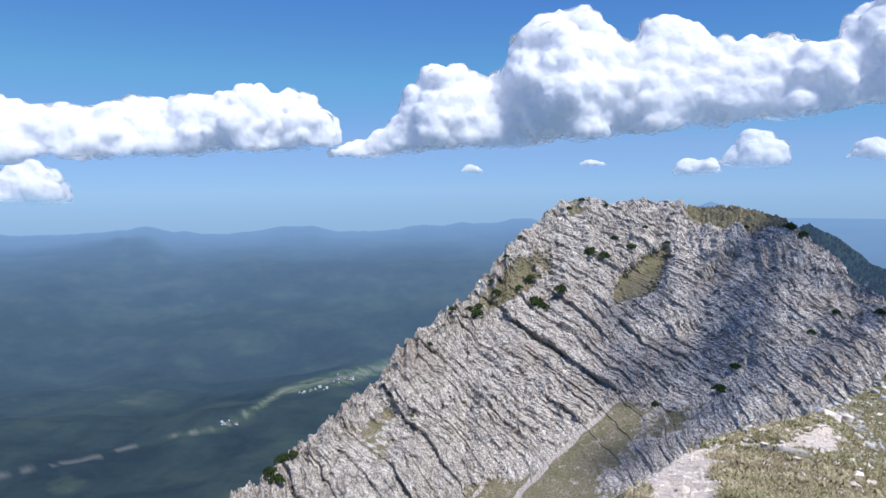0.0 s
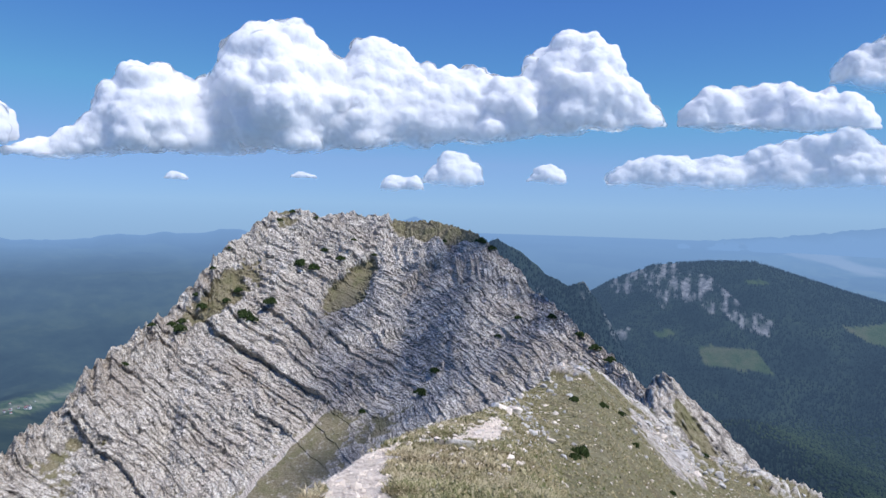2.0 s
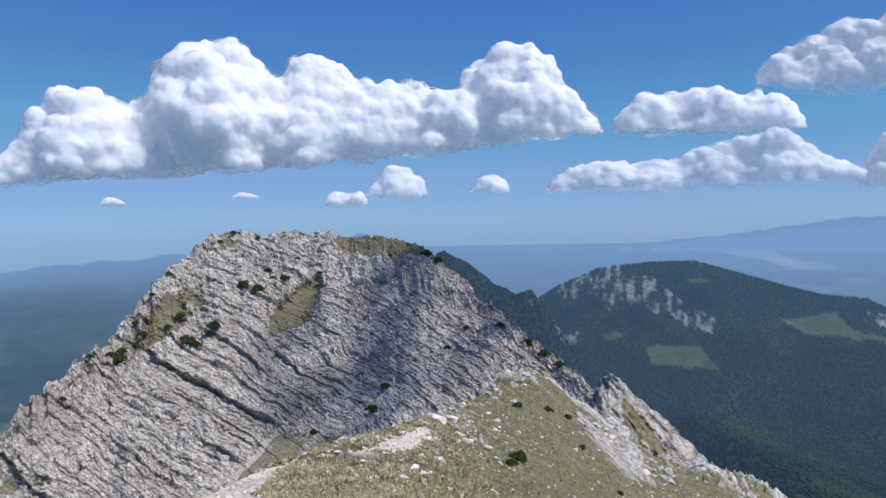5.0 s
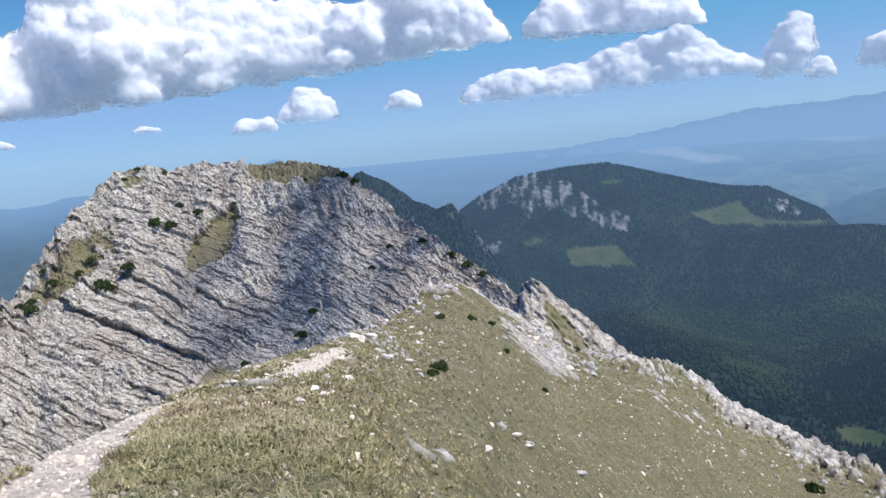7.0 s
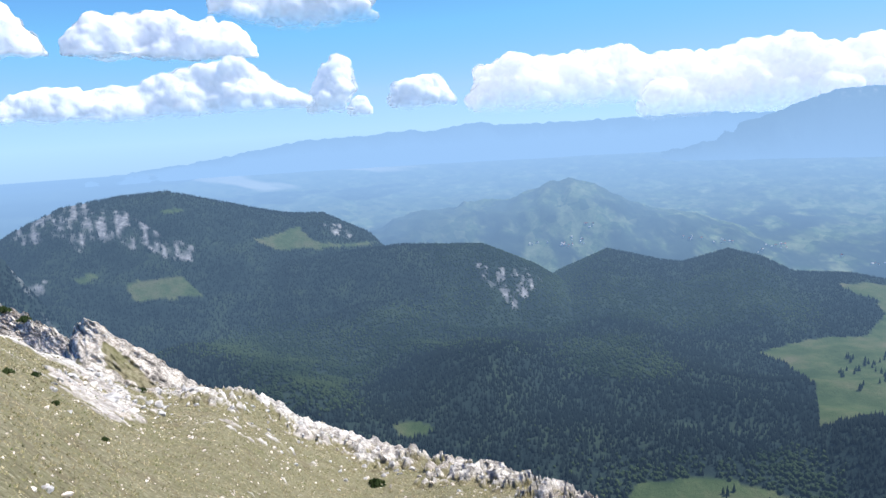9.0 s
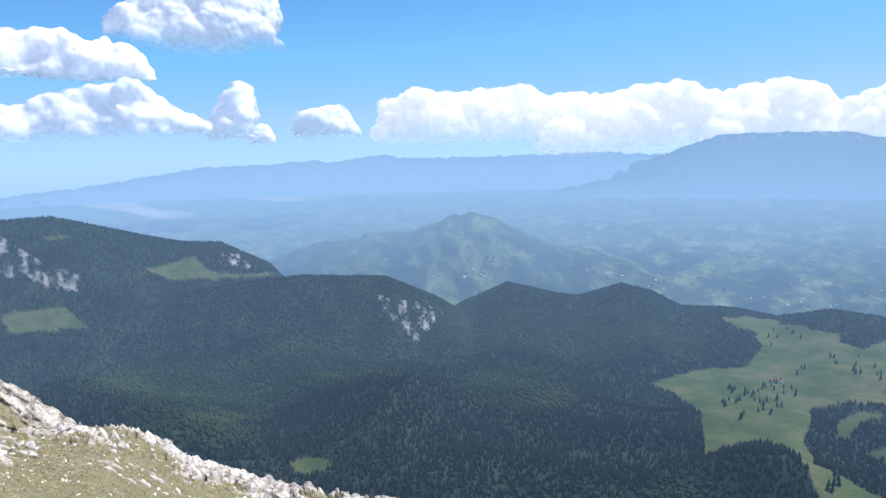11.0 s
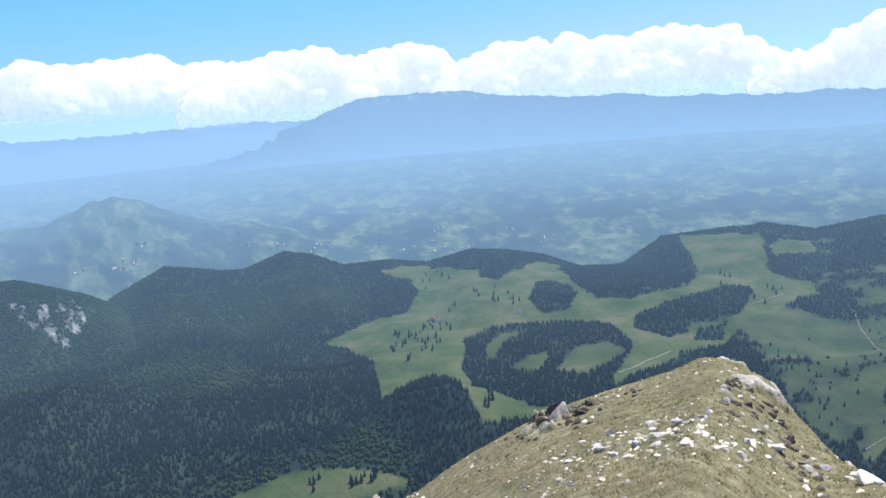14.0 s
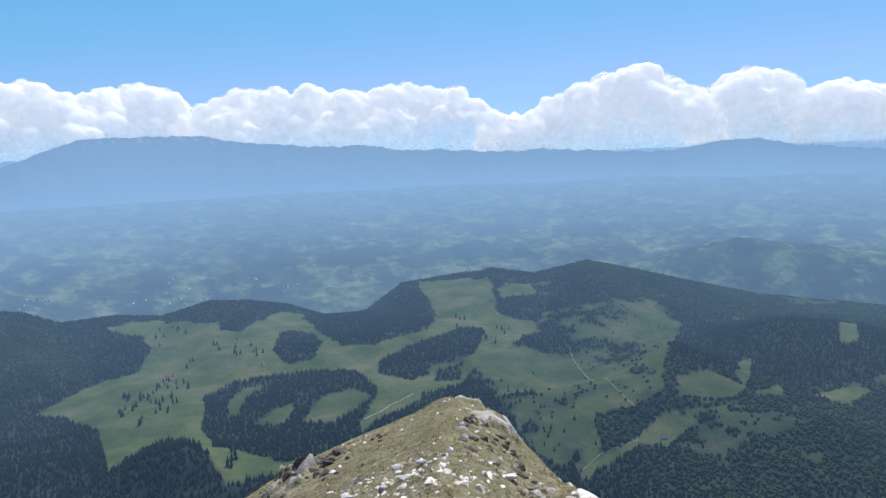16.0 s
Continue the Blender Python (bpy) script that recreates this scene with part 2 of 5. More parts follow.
def tree_material(name, dark, light, far=True):
    ma, n, l, b = material(name, 1.0)
    b.inputs["Specular IOR Level"].default_value = 0.0
    geo = n.new("ShaderNodeNewGeometry")
    a = ramp(n, l, geo.outputs["Random Per Island"], [(0.0, dark), (1.0, light)])
    l.new(mix(n, l, 0.68, a, ramp(n, l, grain(n, l, 0.0045 if far else 0.5, 6, 0.6), [(0.4, dark), (0.6, light)])), b.inputs["Base Color"])
    # far crowns also emit a little blue, imitating haze
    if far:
        haze_glow(n, l, b.outputs[0])
    return ma


def cloud_material(name, depth, glow_share, glow):
    """Cumulus: light soaks deep in; a share of pale emission is added for haze and brightness."""
    ma, n, l, b = material(name, 1.0)
    b.inputs["Specular IOR Level"].default_value = 0.0
    b.inputs["Base Color"].default_value = (0.89, 0.89, 0.9, 1)
    l.new(attribute(n, "droplets"), b.inputs["Alpha"])
    b.inputs["Subsurface Weight"].default_value = 1.0
    b.inputs["Subsurface Radius"].default_value = (1, 1, 1)
    b.inputs["Subsurface Anisotropy"].default_value = 0.6
    b.inputs["Subsurface Scale"].default_value = depth
    bump(n, l, b, grain(n, l, 0.03, 7, 0.62), 0.6, 18.0)
    share = n.new("ShaderNodeMath")
    share.operation = "MULTIPLY"
    share.inputs[1].default_value = glow_share
    l.new(attribute(n, "droplets"), share.inputs[0])
    haze_glow(n, l, b.outputs[0], share.outputs[0], glow)
    return ma


def limestone_face():
    """Bedded grey limestone with dark joints along the beds, turf and bare gravel by attributes."""
    ma, n, l, b = material("limestone_face", 0.92)
    co = n.new("ShaderNodeCombineXYZ")
    for k, (key, scale) in enumerate((("bed", 1.0), ("along", 0.4))):
        mu = n.new("ShaderNodeMath")
        mu.operation = "MULTIPLY"
        l.new(attribute(n, key), mu.inputs[0])
        mu.inputs[1].default_value = scale
        l.new(mu.outputs[0], co.inputs[k])
    wob = n.new("ShaderNodeTexNoise")
    wob.inputs["Scale"].default_value, wob.inputs["Detail"].default_value = 0.35, 5.0
    l.new(co.outputs[0], wob.inputs["Vector"])
    add = n.new("ShaderNodeMix")
    add.data_type, add.blend_type = "RGBA", "LINEAR_LIGHT"
    add.inputs[0].default_value = 2.2
    l.new(co.outputs[0], add.inputs[6])
    l.new(wob.outputs["Color"], add.inputs[7])

    def joint(scale):
        vo = n.new("ShaderNodeTexVoronoi")
        vo.feature, vo.voronoi_dimensions = "DISTANCE_TO_EDGE", "2D"
        vo.inputs["Scale"].default_value = scale
        l.new(add.outputs[2], vo.inputs["Vector"])
        return vo.outputs["Distance"]

    def band(scale, detail):
        no = n.new("ShaderNodeTexNoise")
        no.inputs["Scale"].default_value, no.inputs["Detail"].default_value, no.inputs["Roughness"].default_value = scale, detail, 0.72
        l.new(co.outputs[0], no.inputs["Vector"])
        return no.outputs["Fac"]

    coarse, narrow = joint(0.17), joint(0.55)
    streak, fine, big = band(0.55, 9), grain(n, l, 1.1, 9, 0.8), grain(n, l, 0.03, 4)
    rock = ramp(n, l, streak, [(0.3, (0.16, 0.148, 0.134)), (0.43, (0.39, 0.365, 0.333)), (0.53, (0.56, 0.53, 0.485)), (0.68, (0.77, 0.735, 0.685))])
    rock = mix(n, l, 0.9, rock, ramp(n, l, fine, [(0.38, (0.08, 0.08, 0.08)), (0.49, (0.48, 0.48, 0.48)), (0.6, (0.93, 0.92, 0.91))]), "OVERLAY")
    rock = mix(n, l, ramp(n, l, big, [(0.46, (0, 0, 0)), (0.62, (0.4, 0.4, 0.4))]), rock, (0.33, 0.28, 0.235))
    some = ramp(n, l, grain(n, l, 0.09, 6, 0.7), [(0.4, (0, 0, 0)), (0.56, (1, 1, 1))])
    rock = mix(n, l, mix(n, l, some, (0, 0, 0), ramp(n, l, coarse, [(0.0, (0.85, 0.85, 0.85)), (0.06, (0, 0, 0))])), rock, (0.075, 0.07, 0.068))
    rock = mix(n, l, ramp(n, l, narrow, [(0.0, (0.55, 0.55, 0.55)), (0.09, (0, 0, 0))]), rock, (0.12, 0.112, 0.105))
    rock = mix(n, l, 1.0, rock, (0.96, 0.935, 0.89), "MULTIPLY")
    tuft = grain(n, l, 1.4, 8, 0.75)
    turf = ramp(n, l, tuft, [(0.3, (0.1, 0.085, 0.052)), (0.45, (0.19, 0.165, 0.1)), (0.57, (0.28, 0.245, 0.165)), (0.7, (0.43, 0.39, 0.3))])
    turf = mix(n, l, ramp(n, l, grain(n, l, 0.12, 6, 0.65), [(0.45, (0, 0, 0)), (0.62, (0.6, 0.6, 0.6))]), turf, (0.14, 0.14, 0.06))
    grassy = ragged(n, l, attribute(n, "turf"), 0.3, 1.0)
    col = mix(n, l, grassy, rock, turf)
    gravel = ramp(n, l, grain(n, l, 3.0, 9, 0.75), [(0.36, (0.25, 0.21, 0.17)), (0.5, (0.5, 0.44, 0.38)), (0.64, (0.72, 0.66, 0.6))])
    col = mix(n, l, ragged(n, l, attribute(n, "path"), 0.6, 0.7), col, gravel)
    l.new(col, b.inputs["Base Color"])
    relief = mix(n, l, 0.45, ramp(n, l, narrow, [(0.0, (0, 0, 0)), (0.22, (1, 1, 1))]), ramp(n, l, coarse, [(0.0, (0, 0, 0)), (0.16, (1, 1, 1))]))
    bump(n, l, b, mix(n, l, grassy, mix(n, l, 0.6, relief, mix(n, l, 0.5, streak, fine)), mix(n, l, 0.12, (0.6, 0.6, 0.6), tuft)), 0.85, 1.1)
    return ma


ROCK_TURF = limestone_and_turf("limestone_and_turf", 0.25)
ROCK_FACE = limestone_face()
VALLEY = valley_cover()
DISTANCE = distance_cover()
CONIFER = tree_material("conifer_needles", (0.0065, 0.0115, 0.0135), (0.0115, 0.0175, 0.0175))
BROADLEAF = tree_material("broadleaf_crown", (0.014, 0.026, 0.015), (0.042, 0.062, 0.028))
# the last two values: emission added to the clouds, for haze and brightness
CLOUD = cloud_material("cloud", 140.0, 0.1, (0.62, 0.7, 0.8, 1))
FAR_CLOUD = cloud_material("far_cloud", 170.0, 0.4, (0.92, 0.96, 1.02, 1))
LOW_CLOUD = cloud_material("low_cloud", 70.0, 0.3, (0.52, 0.66, 0.86, 1))
SHRED = cloud_material("cloud_shred", 60.0, 0.2, (0.6, 0.7, 0.84, 1))


def billows(name, scale):
    """Rounded cells, for the heaped surface of a cloud."""
    te = bpy.data.textures.new(name, "VORONOI")
    te.noise_scale, te.distance_metric = scale, "DISTANCE_SQUARED"
    return te


LUMPS, HEAPS, CURDS = billows("lumps", 190.0), billows("heaps", 85.0), billows("curds", 36.0)


def polar(h, r):
    """Plan place of a bearing (degrees clockwise from ahead) and a distance."""
    return r * np.sin(np.radians(h)), r * np.cos(np.radians(h))


# ================= the near ridge =================
EYE = (2.6, 0.1, -0.6)          # middle of the walk
RIM = [  # bearing, dip of the rim, its distance, bend of the profile
    (-75, -30, 5, 1.0), (-30, -24, 5.5, 1.05), (-7, -20.1, 7, 1.1), (-1.4, -19.4, 8.5, 1.1), (5, -18, 11, 1.1), (11.6, -16.9, 15, 1.1), (15.7, -16.4, 18, 1.1),
    (20.7, -15.6, 24, 1.05), (23.5, -15.1, 29, .95), (25.3, -14.6, 40, .8), (28, -13.8, 66, .66), (30, -12.3, 92, .62), (33, -11.5, 112, .62), (34.8, -12.9, 118, .62), (37.8, -14.9, 126, .65),
    (40.8, -16.9, 134, .68), (42.5, -17.6, 140, .68), (44.1, -18.0, 146, .66), (46, -17.9, 152, .64), (47.9, -18.3, 158, .61), (50.6, -19.8, 166, .57), (52.8, -21.5, 170, .55),
    (55, -22.5, 174, .56), (57.8, -23.8, 172, .58), (62, -25, 160, .6), (65.2, -25.5, 145, .62), (68.9, -26.7, 128, .65), (71.8, -27.7, 110, .68), (80, -29.9, 70, .74),
    (88, -30.6, 42, .8), (95, -29.4, 31, .83), (97.2, -28.5, 30, .84), (101.7, -26.2, 30, .85), (106.5, -24, 31, .86), (111, -22.3, 32, .86), (116.9, -20.7, 33, .86), (120, -19.3, 34, .86),
    (121.8, -19.7, 33, .86), (124.2, -20.8, 32, .86), (126.2, -22.8, 30, .86), (129.5, -25.5, 20, .9), (132, -26.2, 14, 1.0), (139, -26.6, 10, 1.0), (160, -27, 8, 1.0), (285, -30, 5, 1.0)]
RH = np.arange(-75, 285.01, 0.25)
def eased(k, sigma):
    """A column of RIM at every quarter degree, rounded off."""
    m = int(sigma * 10)
    spread = np.exp(-(np.arange(-m, m + 1) * 0.25 / sigma) ** 2)
    return np.convolve(np.pad(np.interp(RH, *zip(*[(row[0], row[k]) for row in RIM])), m, "edge"), spread / spread.sum(), "valid")


RE, RR, RP = eased(1, 0.9), eased(2, 2.6), eased(3, 4.0)


def ridge_height(h, r):
    """Height below EYE of the near ridge, without relief."""
    rim = np.interp(h, RH, RR)
    drop = rim * np.tan(np.radians(np.interp(h, RH, RE))) + 1.7
    bend = np.interp(h, RH, RP)
    s = r / rim
    z = -1.7 + drop * np.minimum(s, 1) ** bend
    # the first steps down the flank are an even slope
    near = np.minimum(0.01 + 12 * smooth(0.82, 0.6, bend), 0.4 * rim)
    z = np.where(r < near, -1.7 + drop * (near / rim) ** bend * (r / near) ** 1.1, z)
    over = np.maximum(r - rim, 0)
    return z - over * (0.55 + 0.75 * smooth(0, 30, over)) + 0 * s


TRAIL = [(1.6, -5, 0.8), (1.7, 0, 0.8), (1.85, 3.5, 0.82), (2.12, 5.9, 0.7), (2.45, 7.4, 0.58), (2.9, 8.9, 0.42), (3.28, 10.1, 0.32), (3.7, 11.4, 0.22), (4.65, 13.0, 0.2), (5.6, 14.3, 0.18), (6.7, 15.1, 0.14),
         (7.7, 15.5, 0.3), (8.6, 16.6, 0.32), (10.5, 19.8, 0.3), (12.4, 23.2, 0.26), (14.4, 27.4, 0.2)]  # east, north, half width


def path_distance(x, y):
    """Distance from the edge of the trail, which winds along the crest; negative on it."""
    best = np.full(np.shape(x), 1e9)
    for (x0, y0, w0), (x1, y1, w1) in zip(TRAIL, TRAIL[1:]):
        dx, dy = x1 - x0, y1 - y0
        t = np.clip(((x - x0) * dx + (y - y0) * dy) / (dx * dx + dy * dy), 0, 1)
        best = np.minimum(best, np.hypot(x - x0 - t * dx, y - y0 - t * dy) - w0 - t * (w1 - w0))
    return best


def ridge_surface(h, r):
    """Place and cover of points of the near ridge."""
    px, py = polar(h, r)
    x, y = px + EYE[0], py + EYE[1]
    z = ridge_height(h, r)
    rim = np.interp(h, RH, RR)
    s = r / rim
    zero = 0 * x
    lumps = fbm(x * 0.09, y * 0.09, zero, 4, 3)
    small = fbm(x * 0.6, y * 0.6, zero, 4, 9)
    # rock breaks out along the rim and in broken bands that run down the slope
    ribs = fbm((x * 0.8 - y * 0.6) * 0.05, (x * 0.6 + y * 0.8) * 0.11, zero, 5, 21, 0.62)
    rim_rock = smooth(0.7, 0.98, s) * smooth(40, 50, h) * smooth(104, 84, h)
    spur_rock = 0.8 * smooth(0.62, 0.85, s) * np.exp(-((h - 108) / 4.0) ** 2) + smooth(121.5, 124.5, h) * 0.38 * smooth(0.45, 0.85, s)
    shoulder = smooth(0.8, 0.98, s) * smooth(20, 26, h) * smooth(40, 34, h)
    band = np.exp(-((h - 39.5 - 0.55 * (r - 95) / 10) / 2.2) ** 2) * smooth(60, 80, r) * smooth(135, 118, r) + np.exp(-((h - 26.5) / 2.2) ** 2) * smooth(22, 27, r) * smooth(40, 34, r)
    speck = fbm(x * 1.1, y * 1.1, zero, 3, 29, 0.6)
    bare = (ribs + 0.42 * rim_rock + 0.4 * spur_rock + 0.3 * shoulder + 0.42 * small + 0.3 * speck + 0.4 * smooth(1.02, 1.2, s) - 0.1 - 0.35 * smooth(24, 8, r) * smooth(100, 90, h) - 0.32 * smooth(16, 24, r) * smooth(95, 70, r) * smooth(90, 75, h) + 0.55 * band - 0.4 * smooth(93, 97, h) * smooth(122, 119, h))
    rock = smooth(0.3, 0.55, bare)
    soft_rock = smooth(0.0, 0.85, bare)
    rough = fbm(x * 0.13, y * 0.13, z * 0.13, 4, 33, 0.6, True)
    path = path_distance(x, y)
    on_path = smooth(0.26, -0.2, path - 0.45 * small - 0.3 * speck)
    fade = smooth(1.0, 12, r)
    z = z + fade * (lumps * (0.5 * smooth(0, 60, r) + 0.9 * smooth(60, 150, r)) + small * 0.1 * smooth(24, 12, r)) + rock * (0.3 + 0.75 * rough + 0.9 * rim_rock * rough) * (0.2 + 0.8 * smooth(6, 60, r) + 0.5 * smooth(60, 160, r)) * fade
    z = z + rim_rock * (0.25 + 0.75 * rock) * 2.2 * fbm(x * 0.3 + y * 0.1, y * 0.22, z * 0.2, 4, 36, 0.6, True) * smooth(60, 110, r)
    z = z + rock * spur_rock * 1.0 * smooth(1.02, 0.92, s) * fbm(x * 0.9, y * 0.9, zero, 4, 34, 0.65, True) * smooth(95, 100, h) * smooth(127.5, 125.5, h)
    z = z + (1 - rock) * (0.05 * smooth(3, 14, r) + 0.12 * smooth(25, 90, r)) * fbm(x * 1.3, y * 1.3, zero, 3, 35, 0.6) * (1 - on_path)
    z = z - on_path * 0.07 + on_path * 0.03 * small
    turf = (1 - soft_rock) * (1 - on_path)
    return x, y, z + EYE[2], turf, on_path


hs = np.concatenate([np.arange(-75, -24, 1.5), np.arange(-24, 15, 0.35), np.arange(15, 130, 0.2), np.arange(130, 150, 0.4), np.arange(150, 285, 2.5)])
ss = np.concatenate([[0.0, 0.002, 0.005], np.geomspace(0.008, 0.3, 150), np.linspace(0.3, 1.06, 180)[1:], 1.06 + np.geomspace(0.006, 5.0, 36)])
HH, SS = np.meshgrid(hs, ss)
rim = np.interp(HH, RH, RR)
RRR = np.where(SS < 1.06, SS * rim, 1.06 * rim + (SS - 1.06) * np.maximum(rim, 35))
x, y, z, turf, gravel = ridge_surface(HH, RRR)
verts = np.stack([x, y, z], -1).reshape(-1, 3)
ridge = new("ridge_ground", array_mesh("ridge_ground", verts, grid_faces(*HH.shape, closed=True)[:, ::-1], ROCK_TURF,
                                       {"turf": turf, "path": gravel}))
tagged(ridge, "grassy limestone ridge with a trodden white gravel trail", "ridge", kind="structure")

# ================= the rocky mountain =================
CREST = [  # bearing, dip, distance of the skyline; dip and distance of the foot
    (-24, -27.5, 250, -36, 200), (-16, -22, 280, -33, 215), (-14.2, -21.5, 288, -32.5, 218), (-11.3, -19.3, 300, -32, 222), (-8.2, -16.8, 316, -31.5, 226), (-5.5, -14.8, 330, -31, 230),
    (-2.8, -11.9, 350, -30, 234), (-1.4, -10.8, 360, -30, 236), (1.7, -8.6, 385, -29, 240), (3.9, -6.3, 402, -28.5, 242), (5.2, -4.6, 415, -28, 244), (7.4, -2.8, 435, -27, 246),
    (9.6, -0.75, 450, -26.5, 246), (11.2, -0.9, 452, -26, 246), (12.9, -1.15, 455, -25.5, 246), (15, -1.1, 458, -25, 244), (16.6, -1.2, 456, -24.5, 242), (17.8, -1.05, 452, -24, 240),
    (19.4, -1.7, 446, -23, 238), (21, -1.6, 436, -22.5, 234), (22.8, -1.65, 425, -22, 230), (24.7, -2.2, 412, -21.5, 226), (26.5, -3.6, 400, -21, 222), (27.9, -4.7, 390, -20.5, 216),
    (29.2, -6.1, 375, -20.5, 210), (31.2, -7.6, 350, -20.5, 200), (33.7, -9.7, 320, -21, 190), (35.3, -10.9, 300, -22, 185), (37.2, -12.5, 275, -23, 180), (40, -15.5, 240, -26, 170), (44, -21, 200, -30, 160)]
CH, CE, CR, FE, FR = (np.array(c, float) for c in zip(*CREST))


def blocks(bed, along, thick, long, seed):
    """How far the blocks of a stack of beds stand out, 0..1: each juts over the one below it and falls back to its upper edge."""
    b = bed / thick + 0.35 * value_noise(along / long * 0.6, bed / thick * 0.3, 0 * bed, seed + 40)
    i = np.floor(b)
    n = i.astype(np.int64)
    u = along / long * (0.6 + 0.8 * lattice(n, 1, 0, seed)) + 9.7 * lattice(n, 0, 0, seed)
    j = np.floor(u)
    f = b - i
    ends = smooth(0, 0.06, u - j) * smooth(1, 0.94, u - j)
    return (0.55 * lattice(n, j.astype(np.int64), 2, seed) + 0.45 * (1 - f)) * (0.75 + 0.25 * ends)


def mountain_surface(h, v):
    """v: 0 at the foot, 1 at the crest, above 1 down the far side."""
    ce, cr, fe, fr = (np.interp(h, CH, c) for c in (CE, CR, FE, FR))
    w = np.clip(v, 0, 1)
    r = fr + (cr - fr) * w ** 1.12 + np.maximum(v - 1, 0) * 260
    zf, zc = fr * np.tan(np.radians(fe)), cr * np.tan(np.radians(ce))
    dip = fe + (ce - fe) * w
    z = r * np.tan(np.radians(dip)) - np.maximum(v - 1, 0) * 300
    x, y = polar(h, r)
    # bedding: slabs that dip down to the right, broken by cross joints into blocks
    edge = smooth(1.0, 0.9, w) * 0.85 + 0.15
    big = fbm(x * 0.014, y * 0.014, z * 0.014, 4, 41, 0.5, True)
    a = np.radians(h) * 380
    warp = 10 * fbm(x * 0.012, y * 0.012, z * 0.012, 3, 51) + 4.5 * fbm(x * 0.045, y * 0.045, z * 0.045, 4, 52)
    bed = z * 0.77 + a * 0.6 + 0.2 * (r - 330) + warp           # across the beds
    along = a * 0.77 - z * 0.6 + 0.8 * warp
    broken = fbm(x * 0.09, y * 0.09, z * 0.07, 5, 65, 0.6, True)
    fine = fbm(x * 0.55, y * 0.55, z * 0.55, 4, 81, 0.6)
    bowl = np.exp(-((h - 25) / 6.0) ** 2 - ((dip + 10) / 5.0) ** 2)
    slabs = smooth(20, 13, h + 0.3 * (dip + 10)) * smooth(-7, -9, dip + 0.5 * (h - 8) * smooth(8, 4, h)) * smooth(-0.3, 0.15, fbm(along * 0.018, bed * 0.03, 0 * r, 3, 83) + 0.15)
    upper = smooth(-9, -5, dip) * smooth(19, 15, h)
    crack = fbm(bed * 0.3, along * 0.12, r * 0.1, 4, 71, 0.62, True)
    out = 8.0 * big * edge + 3.6 * broken + 1.3 * fine + 0.9 * crack
    out = out + (1.8 + 5.0 * slabs) * (0.6 + 0.4 * edge) * blocks(bed, along, 10.5, 30, 11)
    out = out + (2.0 + 1.0 * upper - 0.7 * bowl) * blocks(bed + 1.2 * fine, along, 4.3, 11, 12) + (1.25 - 0.1 * bowl) * blocks(bed + 1.3 * fine, along + 2.5 * fine, 1.9, 4.6, 13)
    gully = fbm((along + 0.6 * warp) * 0.028, bed * 0.007, 0 * r, 3, 91, 0.5, True)
    out = out - 6.0 * smooth(0.55, 0.95, gully) * edge
    # steep pillars under the grassy tops beside the summit
    lip = np.interp(h, [17, 19, 20.5, 22, 23.5, 25, 26.5, 28, 30], [-3.4, -3.3, -3.6, -3.2, -4.2, -4.6, -5.3, -6.4, -8.4]) + 0.5 * fbm(h * 0.9, 0 * h, 0 * h, 3, 92)
    beside = smooth(17.5, 19.5, h) * smooth(30, 27.5, h)
    wall = beside * smooth(lip - 2.6, lip - 1.2, dip) * smooth(lip + 0.3, lip - 0.1, dip)
    flute = fbm((a + 0.25 * z) * 0.16, z * 0.02, 0 * r, 4, 93, 0.6, True)
    out = out * (1 - 0.6 * wall) + wall * (4 + 4.5 * flute + 3.0 * broken) - 5.0 * beside * smooth(lip - 0.1, lip + 0.3, dip)
    # grass on ledges, in the gully at the foot and below the summit
    ledge = fbm(x * 0.03, y * 0.03, z * 0.04, 5, 101, 0.62)
    meadow = 1.15 * np.exp(-((h - 15.2 - 0.8 * (dip + 7)) / 1.6) ** 2 - ((dip + 6.6) / 2.4) ** 2)
    meadow = meadow + 1.05 * np.exp(-((h - 22.5) / 3.4) ** 2 - ((dip + 2.0) / 1.0) ** 2)
    meadow = meadow + 0.6 * np.exp(-((h - 4.0 - 0.9 * (dip + 9)) / 2.0) ** 2) * smooth(-14, -8, dip)
    lower = 0.9 * np.exp(-(((h - 12.5) - 1.15 * (dip + 18.5)) / 3.4) ** 2) * smooth(-14, -18.5, dip)
    lower = lower + 0.4 * smooth(9, 12, h - 0.6 * (dip + 19)) * smooth(-12.5, -16.5, dip - 0.18 * (h - 16)) * smooth(30, 24, h)
    lower = lower + 0.4 * smooth(-17, -22, dip)
    lower = lower + 0.85 * np.exp(-((h + 5.5) / 2.6) ** 2 - ((dip + 18.5) / 2.4) ** 2)
    tops = 0.5 * beside * smooth(lip + 0.1, lip + 0.6, dip)
    turf = smooth(0.1, 0.85, meadow + lower + tops + 0.95 * ledge + 0.3 * fine - 0.3 * broken - 0.5 * wall - 0.05)
    turf = turf * (1 - 0.38 * np.clip(lower, 0, 1))
    out = out * (1 - 0.7 * turf) * (1 - 0.7 * np.clip(lower, 0, 1))
    foot = smooth(0, 0.06, v)
    dx, dy = np.sin(np.radians(h)), np.cos(np.radians(h))
    m = out * foot
    ragged = (2.2 + 2.5 * smooth(10, 6, h)) * fbm(h * 1.3, 0 * h, 0 * h, 4, 97, 0.6, True) * smooth(0.75, 1.0, v)
    return x - dx * m * 0.72, y - dy * m * 0.72, z + 0.42 * m * edge + (2.6 * broken + 1.5 * fine) * smooth(0.8, 1.0, v) + ragged, turf, bed, along


